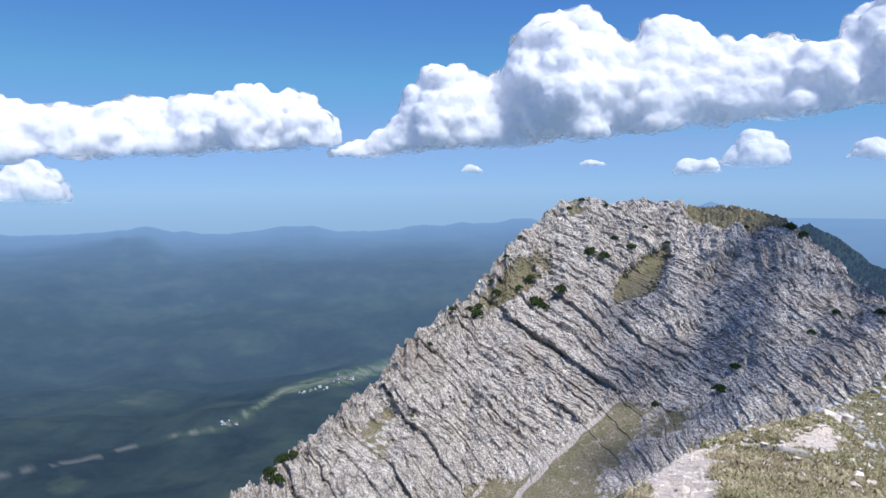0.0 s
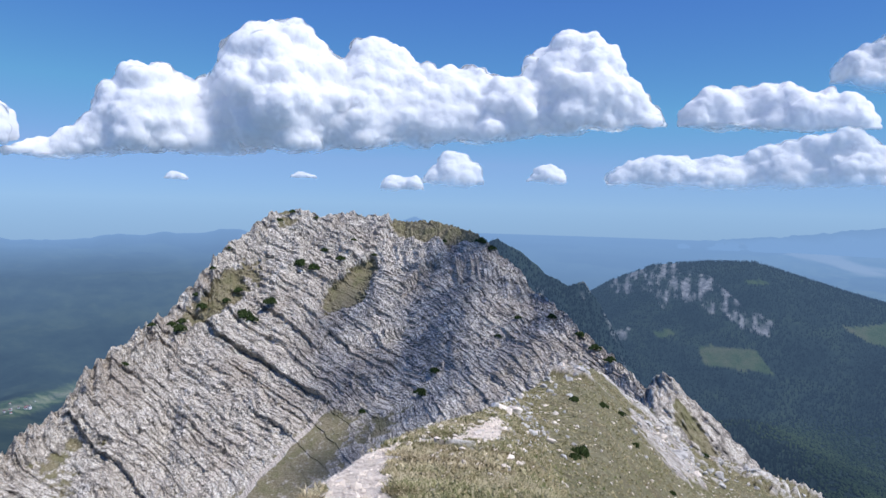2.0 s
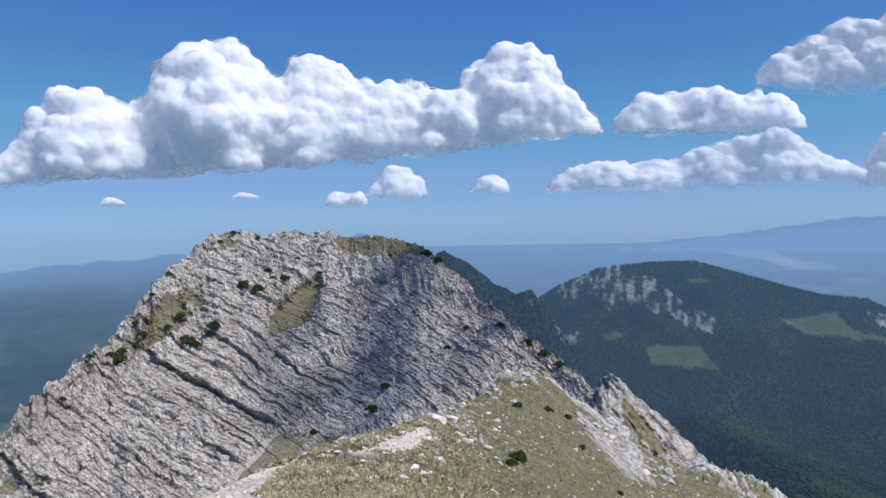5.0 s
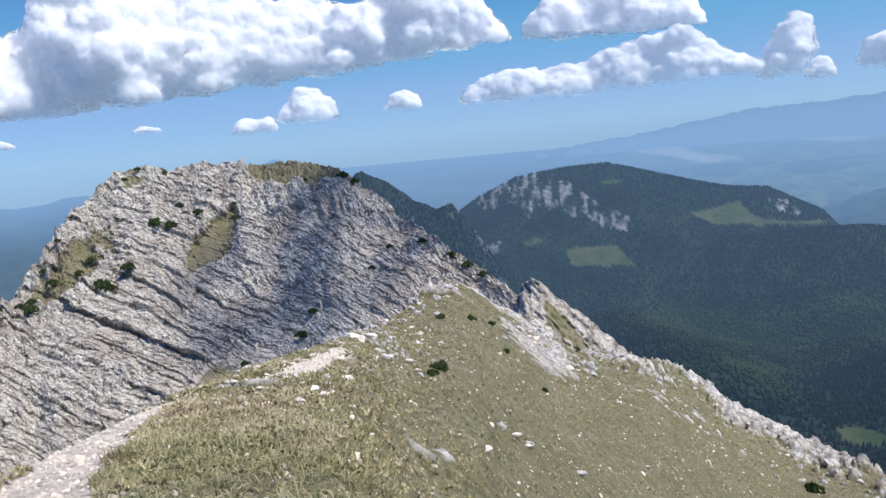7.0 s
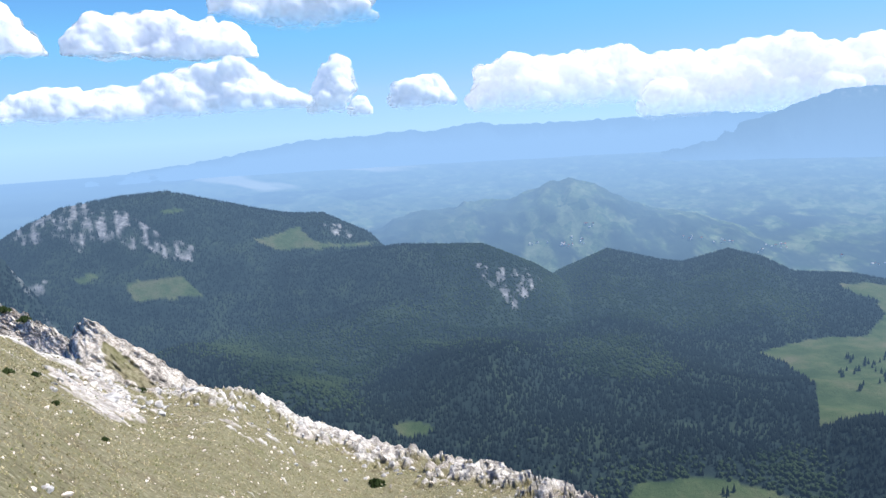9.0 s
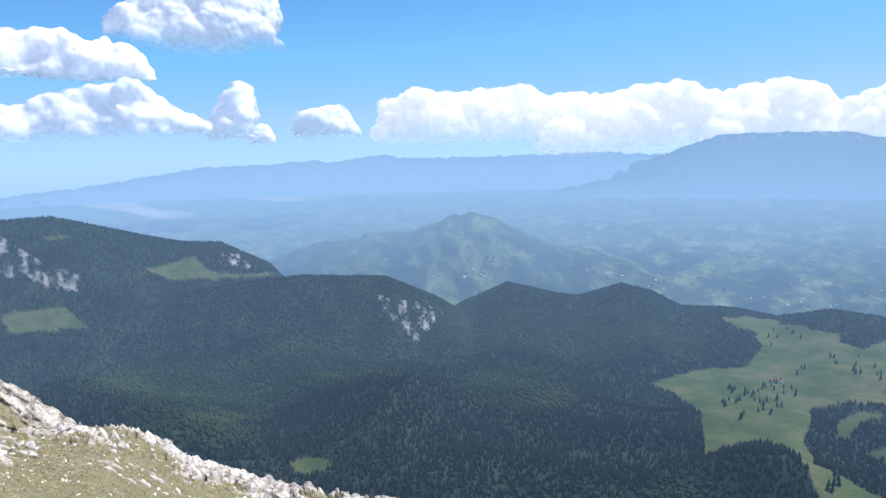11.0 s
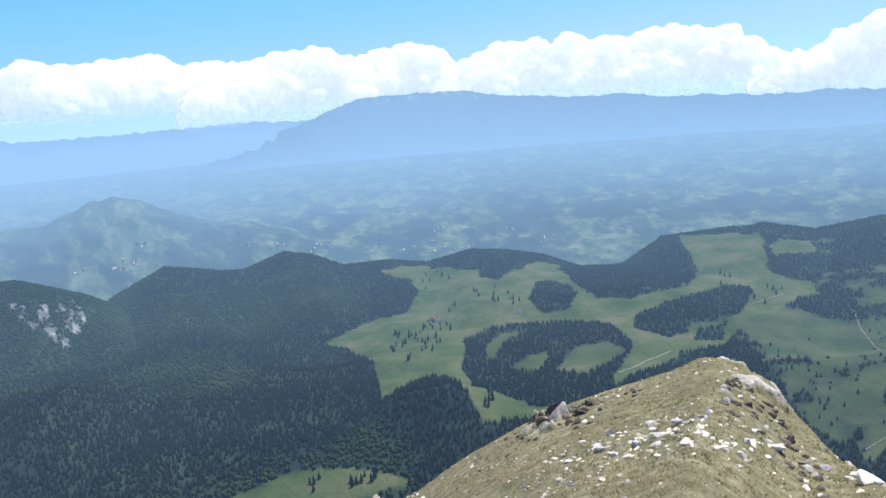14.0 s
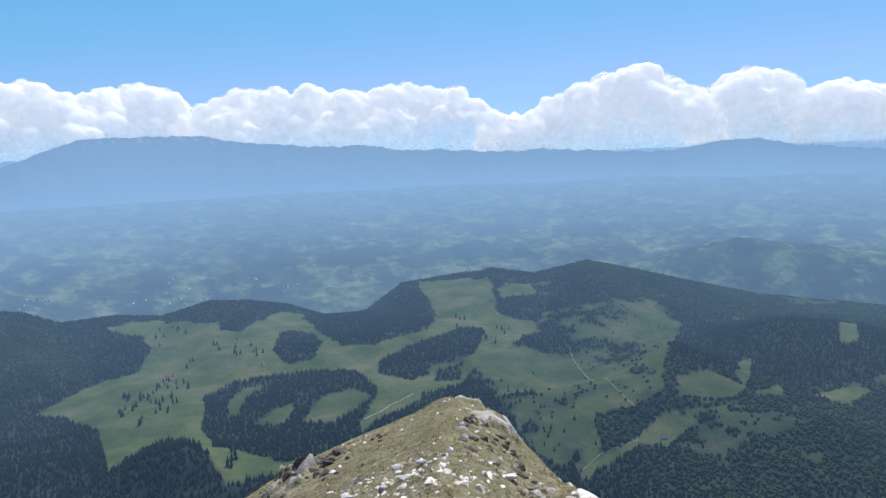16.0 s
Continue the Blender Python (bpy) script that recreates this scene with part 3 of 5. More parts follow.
hs = np.arange(-24, 44.01, 0.085)
vs = np.concatenate([np.linspace(0, 1, 345), 1 + np.geomspace(0.004, 0.9, 22)])
HH, VV = np.meshgrid(hs, vs)
x, y, z, turf, bed, along = mountain_surface(HH, VV)
dip = np.degrees(np.arctan2(z, np.hypot(x, y)))
trail_line = np.interp(dip, [-24, -21, -18, -15], [5.0, 7.9, 11.2, 14.4])
second = np.interp(dip, [-24, -21, -18, -16.5], [1.6, 4.0, 7.0, 8.0])
trail = 0.8 * smooth(0.26, 0.1, np.abs(HH - second + 0.2 * np.sin(dip * 2.3))) * smooth(-16.6, -17.4, dip)
trail = trail + smooth(0.34, 0.16, np.abs(HH - trail_line + 0.12 * np.sin(dip * 3))) * smooth(-14.6, -15.4, dip) * smooth(-25, -24, dip)
trail = np.minimum(trail, 1)
mountain = new("rocky_mountain", array_mesh("rocky_mountain", np.stack([x, y, z], -1).reshape(-1, 3), grid_faces(*HH.shape)[:, ::-1], ROCK_FACE, soft=False, attributes=
                                            {"turf": turf * (1 - trail), "path": trail, "bed": bed, "along": along}))
tagged(mountain, "grey limestone mountain with slanting slabs and grassy ledges", "mountain", kind="structure")

# ================= the valley =================
FLOOR = -510.0
HILLS = [  # distance, width in front, width behind, (bearing, dip of the crest) ...
    (2300, 420, 260, [(30, -11), (33.8, -6.3), (35.4, -5.3), (38.5, -4.0), (42.1, -3.6), (45.3, -3.5), (47.8, -4.2), (51.2, -5.2), (53.7, -5.8), (56.4, -6.0), (59.9, -7.8), (64, -12.5)]),
    (2020, 300, 200, [(40, -14), (53.6, -9.4), (62.1, -8.9), (68.7, -9.2), (72.6, -10.9), (74.3, -12), (77, -15)]),
    (2250, 420, 200, [(71, -14), (74.5, -11.5), (78.2, -9.9), (82, -10.8), (83.7, -11.0), (86.9, -10.0), (89.1, -10.5), (91.3, -11.6), (94.9, -11.6), (97.9, -12.1), (101.4, -11.3), (104.4, -11.6), (107.2, -12.2), (110, -13.6), (113, -16)]),
    (2350, 520, 220, [(108, -16), (111, -15), (113.4, -13), (116, -11.1), (119.3, -10.7), (123.1, -10.2), (126.5, -10.7), (130.5, -9.7), (134, -10.4), (138.1, -11.3), (143, -12.2), (150.8, -12.6), (165, -13)])]


SPURS = [(66.5, 1330, 6.5, 190, 85), (53, 1250, 6.0, 200, 55), (45, 1500, 5.0, 170, 50), (60, 1750, 5.0, 120, 45),
         (137, 1500, 4.0, 160, 45), (146, 1250, 6.0, 160, 40), (144, 1800, 5.0, 150, 55), (98, 1080, 5.0, 90, 35)]  # bearing, distance, breadth, depth, height


def valley_height(h, r):
    x, y = polar(h, r)
    base = FLOOR - 95 * smooth(2150, 2600, r)
    z = base + 300 * smooth(850, 300, r) + 14 * fbm(x * 0.0022, y * 0.0022, 0 * x, 4, 7)
    # low wooded spurs on the floor
    z = z + 45 * smooth(0.0, 0.85, fbm(x * 0.0016, y * 0.0016, 0 * x, 3, 18, 0.5, True)) * smooth(2300, 1700, r) * smooth(700, 1000, r)
    for mid, far, wide, deep, tall in SPURS:
        z = z + tall * np.exp(-((h - mid) / wide) ** 2 - ((r - far) / deep) ** 2) * (1 + 0.25 * fbm(x * 0.005, y * 0.005, 0 * x, 3, 28, 0.5, True))
    for far, front, back, crest in HILLS:
        ch, ce = zip(*crest)
        top = far * np.tan(np.radians(np.interp(h, ch, ce, left=-16, right=-16)))
        d = r - far
        lift = np.exp(-(np.where(d < 0, d / front, d / back)) ** 2)
        z = np.maximum(z, base + np.maximum(top - base, 0) * lift + 6 * fbm(x * 0.006, y * 0.006, 0 * x, 3, 27) * (1 - lift))
    return z


MEADOWS = [
    [(89.1, -17.2), (93.3, -15.9), (95.9, -15.5), (97.1, -14.1), (96.5, -13.2), (94.2, -12.3), (96, -12), (98.1, -12.3), (101.9, -12.8), (102.1, -13.4), (103.6, -13.6), (104.8, -13.0), (106.2, -12.6), (107.1, -12.4), (108, -12.9),
     (109.2, -14), (111, -15.4), (113.6, -15.6), (118, -14.6), (118.6, -13.6), (117.2, -11), (122.2, -10.9), (122.8, -10.7), (123.2, -11.9), (123.5, -13.5), (124.6, -14.1), (126.2, -14.3), (126.7, -15.1), (125.4, -15.3),
     (124.6, -16.2), (122.1, -17), (120.7, -18.8), (117, -19.6), (114.4, -20.4), (112.2, -22), (108.3, -23.4), (105.4, -24.2), (101.4, -24.4), (99.8, -21.3), (97.6, -20.5), (93.1, -22), (92.9, -19.2), (90.9, -17.9)],
    [(41.7, -9.9), (42.7, -9.7), (45.8, -9.7), (47, -11.4), (43.6, -11.3), (42.2, -11.1)],
    [(51.1, -7.6), (52.8, -7.3), (54.6, -6.9), (55.2, -7.9), (57.2, -8.4), (60.3, -8.5), (59.9, -8.7), (52.8, -8.5)],
    [(123.4, -11.9), (124.2, -11.3), (126.2, -11.5), (126.6, -12.1), (125.8, -12.3), (123.8, -12.3)],
    [(80.3, -27), (85.6, -26.1), (90.2, -26.6), (95.3, -28), (94.4, -28.4), (89.6, -29), (79.2, -28.1)],
    [(60.6, -22.6), (62.2, -22.2), (63.4, -22.5), (64.3, -23.1), (62.4, -23.5), (61.2, -23.3)],
    [(38.5, -9.0), (39.6, -8.7), (40.4, -9.2), (39.2, -9.5)],
    [(44.6, -4.9), (46.2, -4.8), (46.5, -5.1), (45.0, -5.2)],
    [(133.5, -23.2), (136.5, -20.6), (139, -21.1), (136.5, -23.2)],
    [(112.2, -21.6), (114.5, -20.9), (117, -20.0), (117, -19.0), (114.4, -19.7), (112.2, -20.7)],
    [(146.3, -18.8), (148.5, -18), (150.6, -18.1), (148.9, -19.1)],
    [(148, -13.8), (149.2, -13.6), (149.2, -14.9), (148.1, -15)]]
WOODS = [  # woods that stand in the meadows
    [(105.8, -15.7), (106.4, -14.1), (107.4, -14.0), (109.2, -14.3), (109.4, -15.1), (108.7, -16.2), (106.9, -16.4)],
    [(107.1, -12.2), (108.8, -13.0), (111.0, -15.2), (110.3, -14.9), (109.2, -14.0), (108.0, -12.9)],
    [(114.0, -16.9), (116.2, -15.9), (120.1, -14.9), (122.0, -14.5), (122.4, -15.2), (121.7, -16.5), (120.0, -17.3), (117.9, -17.3), (117.7, -18.0), (116.4, -18.3), (113.8, -17.6)],
    [(118.3, -18.6), (118.5, -17.8), (120.0, -17.7), (120.7, -17.3), (120.4, -18.6)],
    [(125.0, -15.6), (126.9, -15.1), (129.2, -15.4), (129.2, -16.5), (127.7, -16.8), (125.8, -16.3)],
    [(130.9, -21.1), (135.2, -20.5), (134.2, -22.3), (131.3, -22.7)],
    [(100.0, -20.4), (100.5, -18.1), (101.8, -17.4), (105.5, -17.0), (108.6, -17.2), (111.8, -17.4), (113.5, -18.6), (113.4, -19.7), (112, -21.3), (112, -23.4), (108.3, -23.4), (105.4, -23.3), (100.8, -21.6)]]
GLADES = [  # and grassy openings in those woods
    [(102.1, -19.9), (102.2, -18.6), (103.4, -17.8), (105.0, -17.7), (103.5, -18.7), (102.8, -19.7)],
    [(103.9, -20.6), (105.3, -19.6), (106.7, -19.5), (106.9, -19.9), (106.1, -20.9)],
    [(107.5, -20.8), (109.2, -19.0), (111.7, -18.7), (113.2, -19.5), (111.6, -20.5), (109.8, -21.1)],
    [(137.3, -18.1), (139.8, -17.6), (142.2, -18.6), (141.4, -19.3), (139.4, -19.6), (137.3, -19.6)],
    [(142.6, -18.8), (144.5, -18.2), (144.7, -18.9), (143.0, -19.1)],
    [(141.4, -16.9), (142.3, -16.6), (142.5, -18.0), (141.8, -18.5)],
    [(137.3, -20.6), (141.0, -19.9), (141.0, -20.2), (138.2, -20.9)],
    [(129.5, -25.7), (131.3, -24), (133.7, -23.0), (134.2, -23.4), (132, -24.6), (130.5, -26)]]
SCRUB = [(121.1, -17.4), (124.3, -16.0), (127.0, -13.6), (131, -12.6), (135.5, -12.8), (137.2, -14.6), (136.1, -17.2), (136.5, -19.4), (134, -20.6), (132.2, -21.6), (131.3, -23.1), (130.4, -26), (126, -24), (124, -20.7)]
CLIFFS = [[(34.8, -5.1), (36.6, -4.7), (38.5, -3.9), (39.9, -3.8), (41.7, -4.1), (43.1, -5.4), (45.3, -6.9), (47.0, -7.7), (46.3, -8.6), (44.8, -8.2), (43.3, -7.1), (42.7, -7.7), (41.5, -6.5), (39.9, -6.6), (39.1, -7.0), (37.8, -6.1), (36.4, -6.3), (35.1, -5.9)],
          [(68.2, -10.6), (69.4, -11.0), (71.0, -11.0), (72.6, -11.0), (73.2, -11.8), (72.4, -12.9), (70.9, -14.2), (70.4, -14.0), (69.9, -12.9), (68.6, -12.4)],
          [(35.5, -9.2), (36.6, -8.5), (37.0, -9.6), (36.2, -10.0)], [(56.6, -6.8), (58.2, -7.2), (58.6, -8.0), (57.2, -7.8)]]


def valley_surface(h, r):
    z = valley_height(h, r)
    x, y = polar(h, r)
    dip = np.degrees(np.arctan2(z, r))
    jh, jd = 0.3 * fbm(x * 0.02, y * 0.02, 0 * x, 3, 5), 0.22 * fbm(x * 0.02, y * 0.02, 0 * x, 3, 6)
    meadow = np.zeros(np.shape(h))
    for outline in MEADOWS:
        meadow = np.maximum(meadow, inside(outline, h + jh, dip + jd))
    wood, glade = np.zeros(np.shape(h)), np.zeros(np.shape(h))
    for outline in WOODS:
        wood = np.maximum(wood, inside(outline, h + jh, dip + jd))
    for outline in GLADES:
        glade = np.maximum(glade, inside(outline, h + jh, dip + jd))
    patch = fbm(x * 0.0055, y * 0.0055, 0 * x, 4, 15)
    tiny = fbm(x * 0.03, y * 0.03, 0 * x, 4, 16, 0.6)
    scrub = inside(SCRUB, h + 2 * jh, dip + 2 * jd) * smooth(-0.55, 0.15, patch + 0.7 * tiny) * 0.8
    scrub = np.maximum(scrub, 0.45 * smooth(0.3, 0.5, patch + 0.5 * tiny) * smooth(98, 118, h))
    meadow = np.maximum(np.maximum(meadow, scrub) * (1 - wood), 0.8 * glade)
    bare = np.zeros(np.shape(h))
    streaks = fbm(h * 3.4, dip * 1.3, 0 * h, 5, 25, 0.7)
    for outline in CLIFFS:
        bare = np.maximum(bare, inside(outline, h + jh, dip + jd) * smooth(-0.08, 0.3, streaks) * 0.85)
    return x, y, z, meadow, bare


hs = np.arange(20, 172, 0.22)
rs = np.concatenate([np.geomspace(300, 850, 30), np.linspace(860, 2600, 185)])
HH, RG = np.meshgrid(hs, rs)
x, y, z, meadow, bare = valley_surface(HH, RG)
valley = new("valley_ground", array_mesh("valley_ground", np.stack([x, y, z], -1).reshape(-1, 3), grid_faces(*HH.shape)[:, ::-1], VALLEY,
                                         {"meadow": meadow, "bare": bare}))
tagged(valley, "wooded valley with mown meadows and low hills", "valley", kind="structure")

# ================= the far country =================
FAR_HILLS = [  # distance, front, back, crest, share of fields
    (3050, 330, 170, [(56, -12), (60.1, -7.9), (61.6, -7.2), (63.5, -6.6), (65.6, -6.3), (67.7, -6.0), (70.8, -5.9), (72.4, -5.3), (73.6, -4.85), (75.6, -4.75), (77.3, -5.0), (78.8, -5.9), (80.2, -6.5), (83.4, -7.1), (87.3, -8.3), (95, -12)]),
    (2880, 260, 200, [(126, -13), (131, -10.6), (134, -9.7), (138.1, -8.7), (141.2, -8.0), (145, -8.4), (150.8, -8.8), (165, -9.5)]),
    (4100, 350, 250, [(-40, -4.5), (-31, -4.1), (-27.9, -4), (-23.6, -3.2), (-21.8, -3.5), (-19.1, -4.5), (-12, -6), (-4, -7)]),
    (4550, 350, 200, [(-40, -3), (-30.9, -2.7), (-27.5, -2.9), (-21.4, -2.5), (-17.9, -3.1), (-11.3, -2.6), (-6.2, -3.1), (-0.9, -2.7), (7, -2.2), (12, -4)])]


def far_height(h, r):
    x, y = polar(h, r)
    dip = np.interp(r, [300, 600, 900, 1300, 1700, 2100, 2500, 2700, 3000, 3300, 3600, 3900, 4200, 4800], [-38, -35, -29, -21.5, -17.5, -15.5, -14.2, -12.4, -9.6, -7.4, -5.6, -4.2, -2.9, -1.35])
    low = smooth(20, 8, h)
    dip = dip + low * (np.interp(r, [3300, 3900, 4500, 4900], [0, -0.6, -1.8, -2.2]))
    dip = np.minimum(dip, -2.1 + 3 * smooth(60, 80, h))
    z = r * np.tan(np.radians(dip)) + 18 * fbm(x * 0.0025, y * 0.0025, 0 * x, 4, 55) * smooth(4700, 3500, r)
    z = z + 60 * fbm(x * 0.0016, y * 0.0016, 0 * x, 5, 56, 0.5, True) * smooth(18, -2, h) * smooth(4600, 3000, r) * smooth(900, 1800, r)
    for far, front, back, crest in FAR_HILLS:
        ch, ce = zip(*crest)
        top = far * np.tan(np.radians(np.interp(h, ch, ce, left=-30, right=-30) + (0.22 if far < 3500 else 0.3) * fbm(h * (1.1 if far < 3500 else 0.5), 0 * h, 0 * h, 4, 64, 0.6)))
        d = r - far
        lift = np.exp(-(np.where(d < 0, d / front, d / back)) ** 2)
        z = np.maximum(z, z + (top - z) * lift)
    return z + 22 * fbm(x * 0.009, y * 0.009, 0 * x, 4, 59, 0.6, True) * np.exp(-((r - 2950) / 260) ** 2) * smooth(56, 62, h) * smooth(92, 84, h) + 5 * fbm(x * 0.016, y * 0.016, 0 * x, 4, 58, 0.6) * smooth(3700, 3100, r)


def far_sheet(name, hs, rs, label):
    h, r = np.meshgrid(hs, rs)
    z = far_height(h, r)
    x, y = polar(h, r)
    # painted haze: share of blue glow grows with distance, less on the left
    glow_share = np.interp(r, [300, 1300, 2000, 2600, 3050, 3350, 3800, 4300, 4800], [0.05, 0.1, 0.17, 0.33, 0.42, 0.57, 0.75, 0.9, 0.98])
    glow_share = glow_share * (1 - 0.4 * smooth(25, 5, h) * smooth(4700, 3500, r))
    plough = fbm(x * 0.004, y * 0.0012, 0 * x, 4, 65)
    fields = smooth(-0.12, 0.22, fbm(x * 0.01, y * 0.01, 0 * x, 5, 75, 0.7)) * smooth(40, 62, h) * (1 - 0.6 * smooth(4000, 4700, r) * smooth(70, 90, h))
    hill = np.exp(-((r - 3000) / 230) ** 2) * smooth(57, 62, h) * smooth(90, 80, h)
    glow_share = glow_share + 0.13 * hill
    fields = fields * (1 - 0.85 * hill * smooth(70, 64, h)) + 0.25 * hill * smooth(68, 73, h)
    dip = np.degrees(np.arctan2(z, r))
    fields = np.maximum(fields, 0.5 * smooth(40, 46, h) * smooth(3250, 3500, r))
    clearing = smooth(0.38, 0.5, fbm(x * 0.006, y * 0.006, 0 * x, 4, 77)) * smooth(30, 10, h)
    fields = np.maximum(fields, 0.2 * clearing)
    river = np.interp(h, [-32, -26.5, -20.8, -16.7, -12.5, -7.2, -3.7], [-18.4, -18.3, -17.5, -17.2, -15.0, -14.1, -13.4])
    band = np.abs(dip - river)
    fields = np.maximum(fields, smooth(0.5, 0.2, band + 0.5 * plough) * smooth(5, 0, h) * smooth(-27, -12, h) * 0.9)
    bare = smooth(0.11, 0.04, band + 0.06 * plough) * smooth(5, 0, h) * smooth(-60, -20, h) * 0.22
    bare = np.maximum(bare, 0.75 * smooth(0.2, 0.38, plough) * smooth(42, 50, h) * smooth(70, 60, h) * smooth(-1.6, -2.2, dip) * smooth(-5, -3.5, dip))
    ob = new(name, array_mesh(name, np.stack([x, y, z], -1).reshape(-1, 3), grid_faces(*h.shape)[:, ::-1], DISTANCE, {"open": fields, "bare": bare, "glow_share": glow_share}))
    return tagged(ob, label, "distant land", kind="structure")


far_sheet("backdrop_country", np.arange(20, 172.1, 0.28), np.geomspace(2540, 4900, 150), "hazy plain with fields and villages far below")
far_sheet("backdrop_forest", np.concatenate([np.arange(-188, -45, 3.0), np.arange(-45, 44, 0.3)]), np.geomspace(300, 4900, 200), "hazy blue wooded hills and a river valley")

# third value: share of blue glow painted over the range as haze
RANGES = [
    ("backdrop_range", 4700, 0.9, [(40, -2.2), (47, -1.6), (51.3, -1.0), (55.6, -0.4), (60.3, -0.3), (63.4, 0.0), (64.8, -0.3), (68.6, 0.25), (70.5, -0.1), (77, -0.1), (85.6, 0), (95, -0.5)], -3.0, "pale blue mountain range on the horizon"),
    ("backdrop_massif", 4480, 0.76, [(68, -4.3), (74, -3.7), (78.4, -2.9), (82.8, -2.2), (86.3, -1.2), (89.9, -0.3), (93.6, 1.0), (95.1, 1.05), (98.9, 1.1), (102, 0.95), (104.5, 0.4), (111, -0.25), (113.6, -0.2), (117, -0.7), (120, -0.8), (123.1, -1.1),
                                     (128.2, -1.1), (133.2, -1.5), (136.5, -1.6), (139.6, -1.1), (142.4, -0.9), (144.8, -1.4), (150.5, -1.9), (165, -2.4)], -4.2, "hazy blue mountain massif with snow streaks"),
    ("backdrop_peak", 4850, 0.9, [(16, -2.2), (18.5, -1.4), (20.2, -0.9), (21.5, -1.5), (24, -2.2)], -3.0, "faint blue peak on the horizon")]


def mountain_range(name, far, glow_share, crest, foot, label):
    ch, ce = zip(*crest)
    h, v = np.meshgrid(np.arange(ch[0], ch[-1], 0.1), np.concatenate([np.linspace(0, 1, 40), [1.1, 1.3]]))
    top = np.interp(h, ch, ce)
    w = np.clip(v, 0, 1)
    top = top + (0.11 * fbm(h * 1.1, 0 * h, 0 * h, 5, 84, 0.6, True) - 0.04) * smooth(0.6, 1.0, w)
    r = far - 900 * (1 - w) * (0.5 + 0.5 * w) + np.maximum(v - 1, 0) * 250
    dip = foot + (top - foot) * w ** 1.15
    z = r * np.tan(np.radians(dip)) - np.maximum(v - 1, 0) * 200
    x, y = polar(h, r)
    spur = fbm(h * 0.6 + 0.5 * w, w * 1.6, 0 * h, 5, 85, 0.6, True)
    z = z + 34 * spur * np.sin(np.pi * w) + 7 * fbm(h * 2.2, w * 3, 0 * h, 3, 86) * w
    snow = 0.55 * smooth(0.15, 0.5, fbm(h * 2.2, w * 16, 0 * h, 4, 87)) * smooth(0.84, 0.97, w) * smooth(91, 94, h) * smooth(106, 102, h)
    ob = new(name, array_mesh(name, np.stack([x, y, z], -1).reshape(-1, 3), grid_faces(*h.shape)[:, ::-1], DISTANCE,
                              {"open": 0 * h, "bare": snow, "glow_share": np.minimum(glow_share + 0.2 * (1 - w), 0.98)}))
    tagged(ob, label, "mountain range", kind="structure")


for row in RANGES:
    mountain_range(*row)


# ================= forest =================
def cone_set(places, heights, widths, sides, rng, tiers=2):
    """Conifers as stacked ragged cones: vertices and triangles of all of them."""
    n = len(places)
    verts, faces, count = [], [], 0
    turn = rng.random(n) * 6.28
    for tier in range(tiers):
        lo, hi = (0.08, 1.0 if tiers == 1 else 0.72) if tier == 0 else (0.42, 1.0)
        wide = widths * (0.5 if tier == 0 else 0.32)
        for k in range(sides):
            a = turn + 6.2832 * k / sides
            rad = wide * (0.75 + 0.5 * rng.random(n))
            verts.append(places + np.stack([rad * np.cos(a), rad * np.sin(a), lo * heights * (0.8 + 0.4 * rng.random(n))], 1))
        verts.append(places + np.stack([0 * heights, 0 * heights, hi * heights], 1))
        for k in range(sides):
            faces.append(np.stack([np.arange(n) + (count + k) * n, np.arange(n) + (count + (k + 1) % sides) * n, np.arange(n) + (count + sides) * n], 1))
        count += sides + 1
    return np.concatenate(verts), np.concatenate(faces)


def dome_set(places, heights, widths, sides, rng):
    """Broadleaf crowns as ragged domes."""
    n = len(places)
    verts, faces = [], []
    turn = rng.random(n) * 6.28
    for level, (up, wide) in enumerate(((0.25, 0.42), (0.62, 0.5))):
        for k in range(sides):
            a = turn + 6.2832 * (k + 0.5 * level) / sides
            rad = widths * wide * (0.7 + 0.6 * rng.random(n))
            verts.append(places + np.stack([rad * np.cos(a), rad * np.sin(a), heights * up * (0.85 + 0.3 * rng.random(n))], 1))
    verts.append(places + np.stack([0 * heights, 0 * heights, heights], 1))
    i = np.arange(n)
    for k in range(sides):
        k2 = (k + 1) % sides
        faces += [np.stack([i + k * n, i + k2 * n, i + (sides + k) * n], 1), np.stack([i + k2 * n, i + (sides + k2) * n, i + (sides + k) * n], 1),
                  np.stack([i + (sides + k) * n, i + (sides + k2) * n, i + 2 * sides * n], 1)]
    return np.concatenate(verts), np.concatenate(faces)


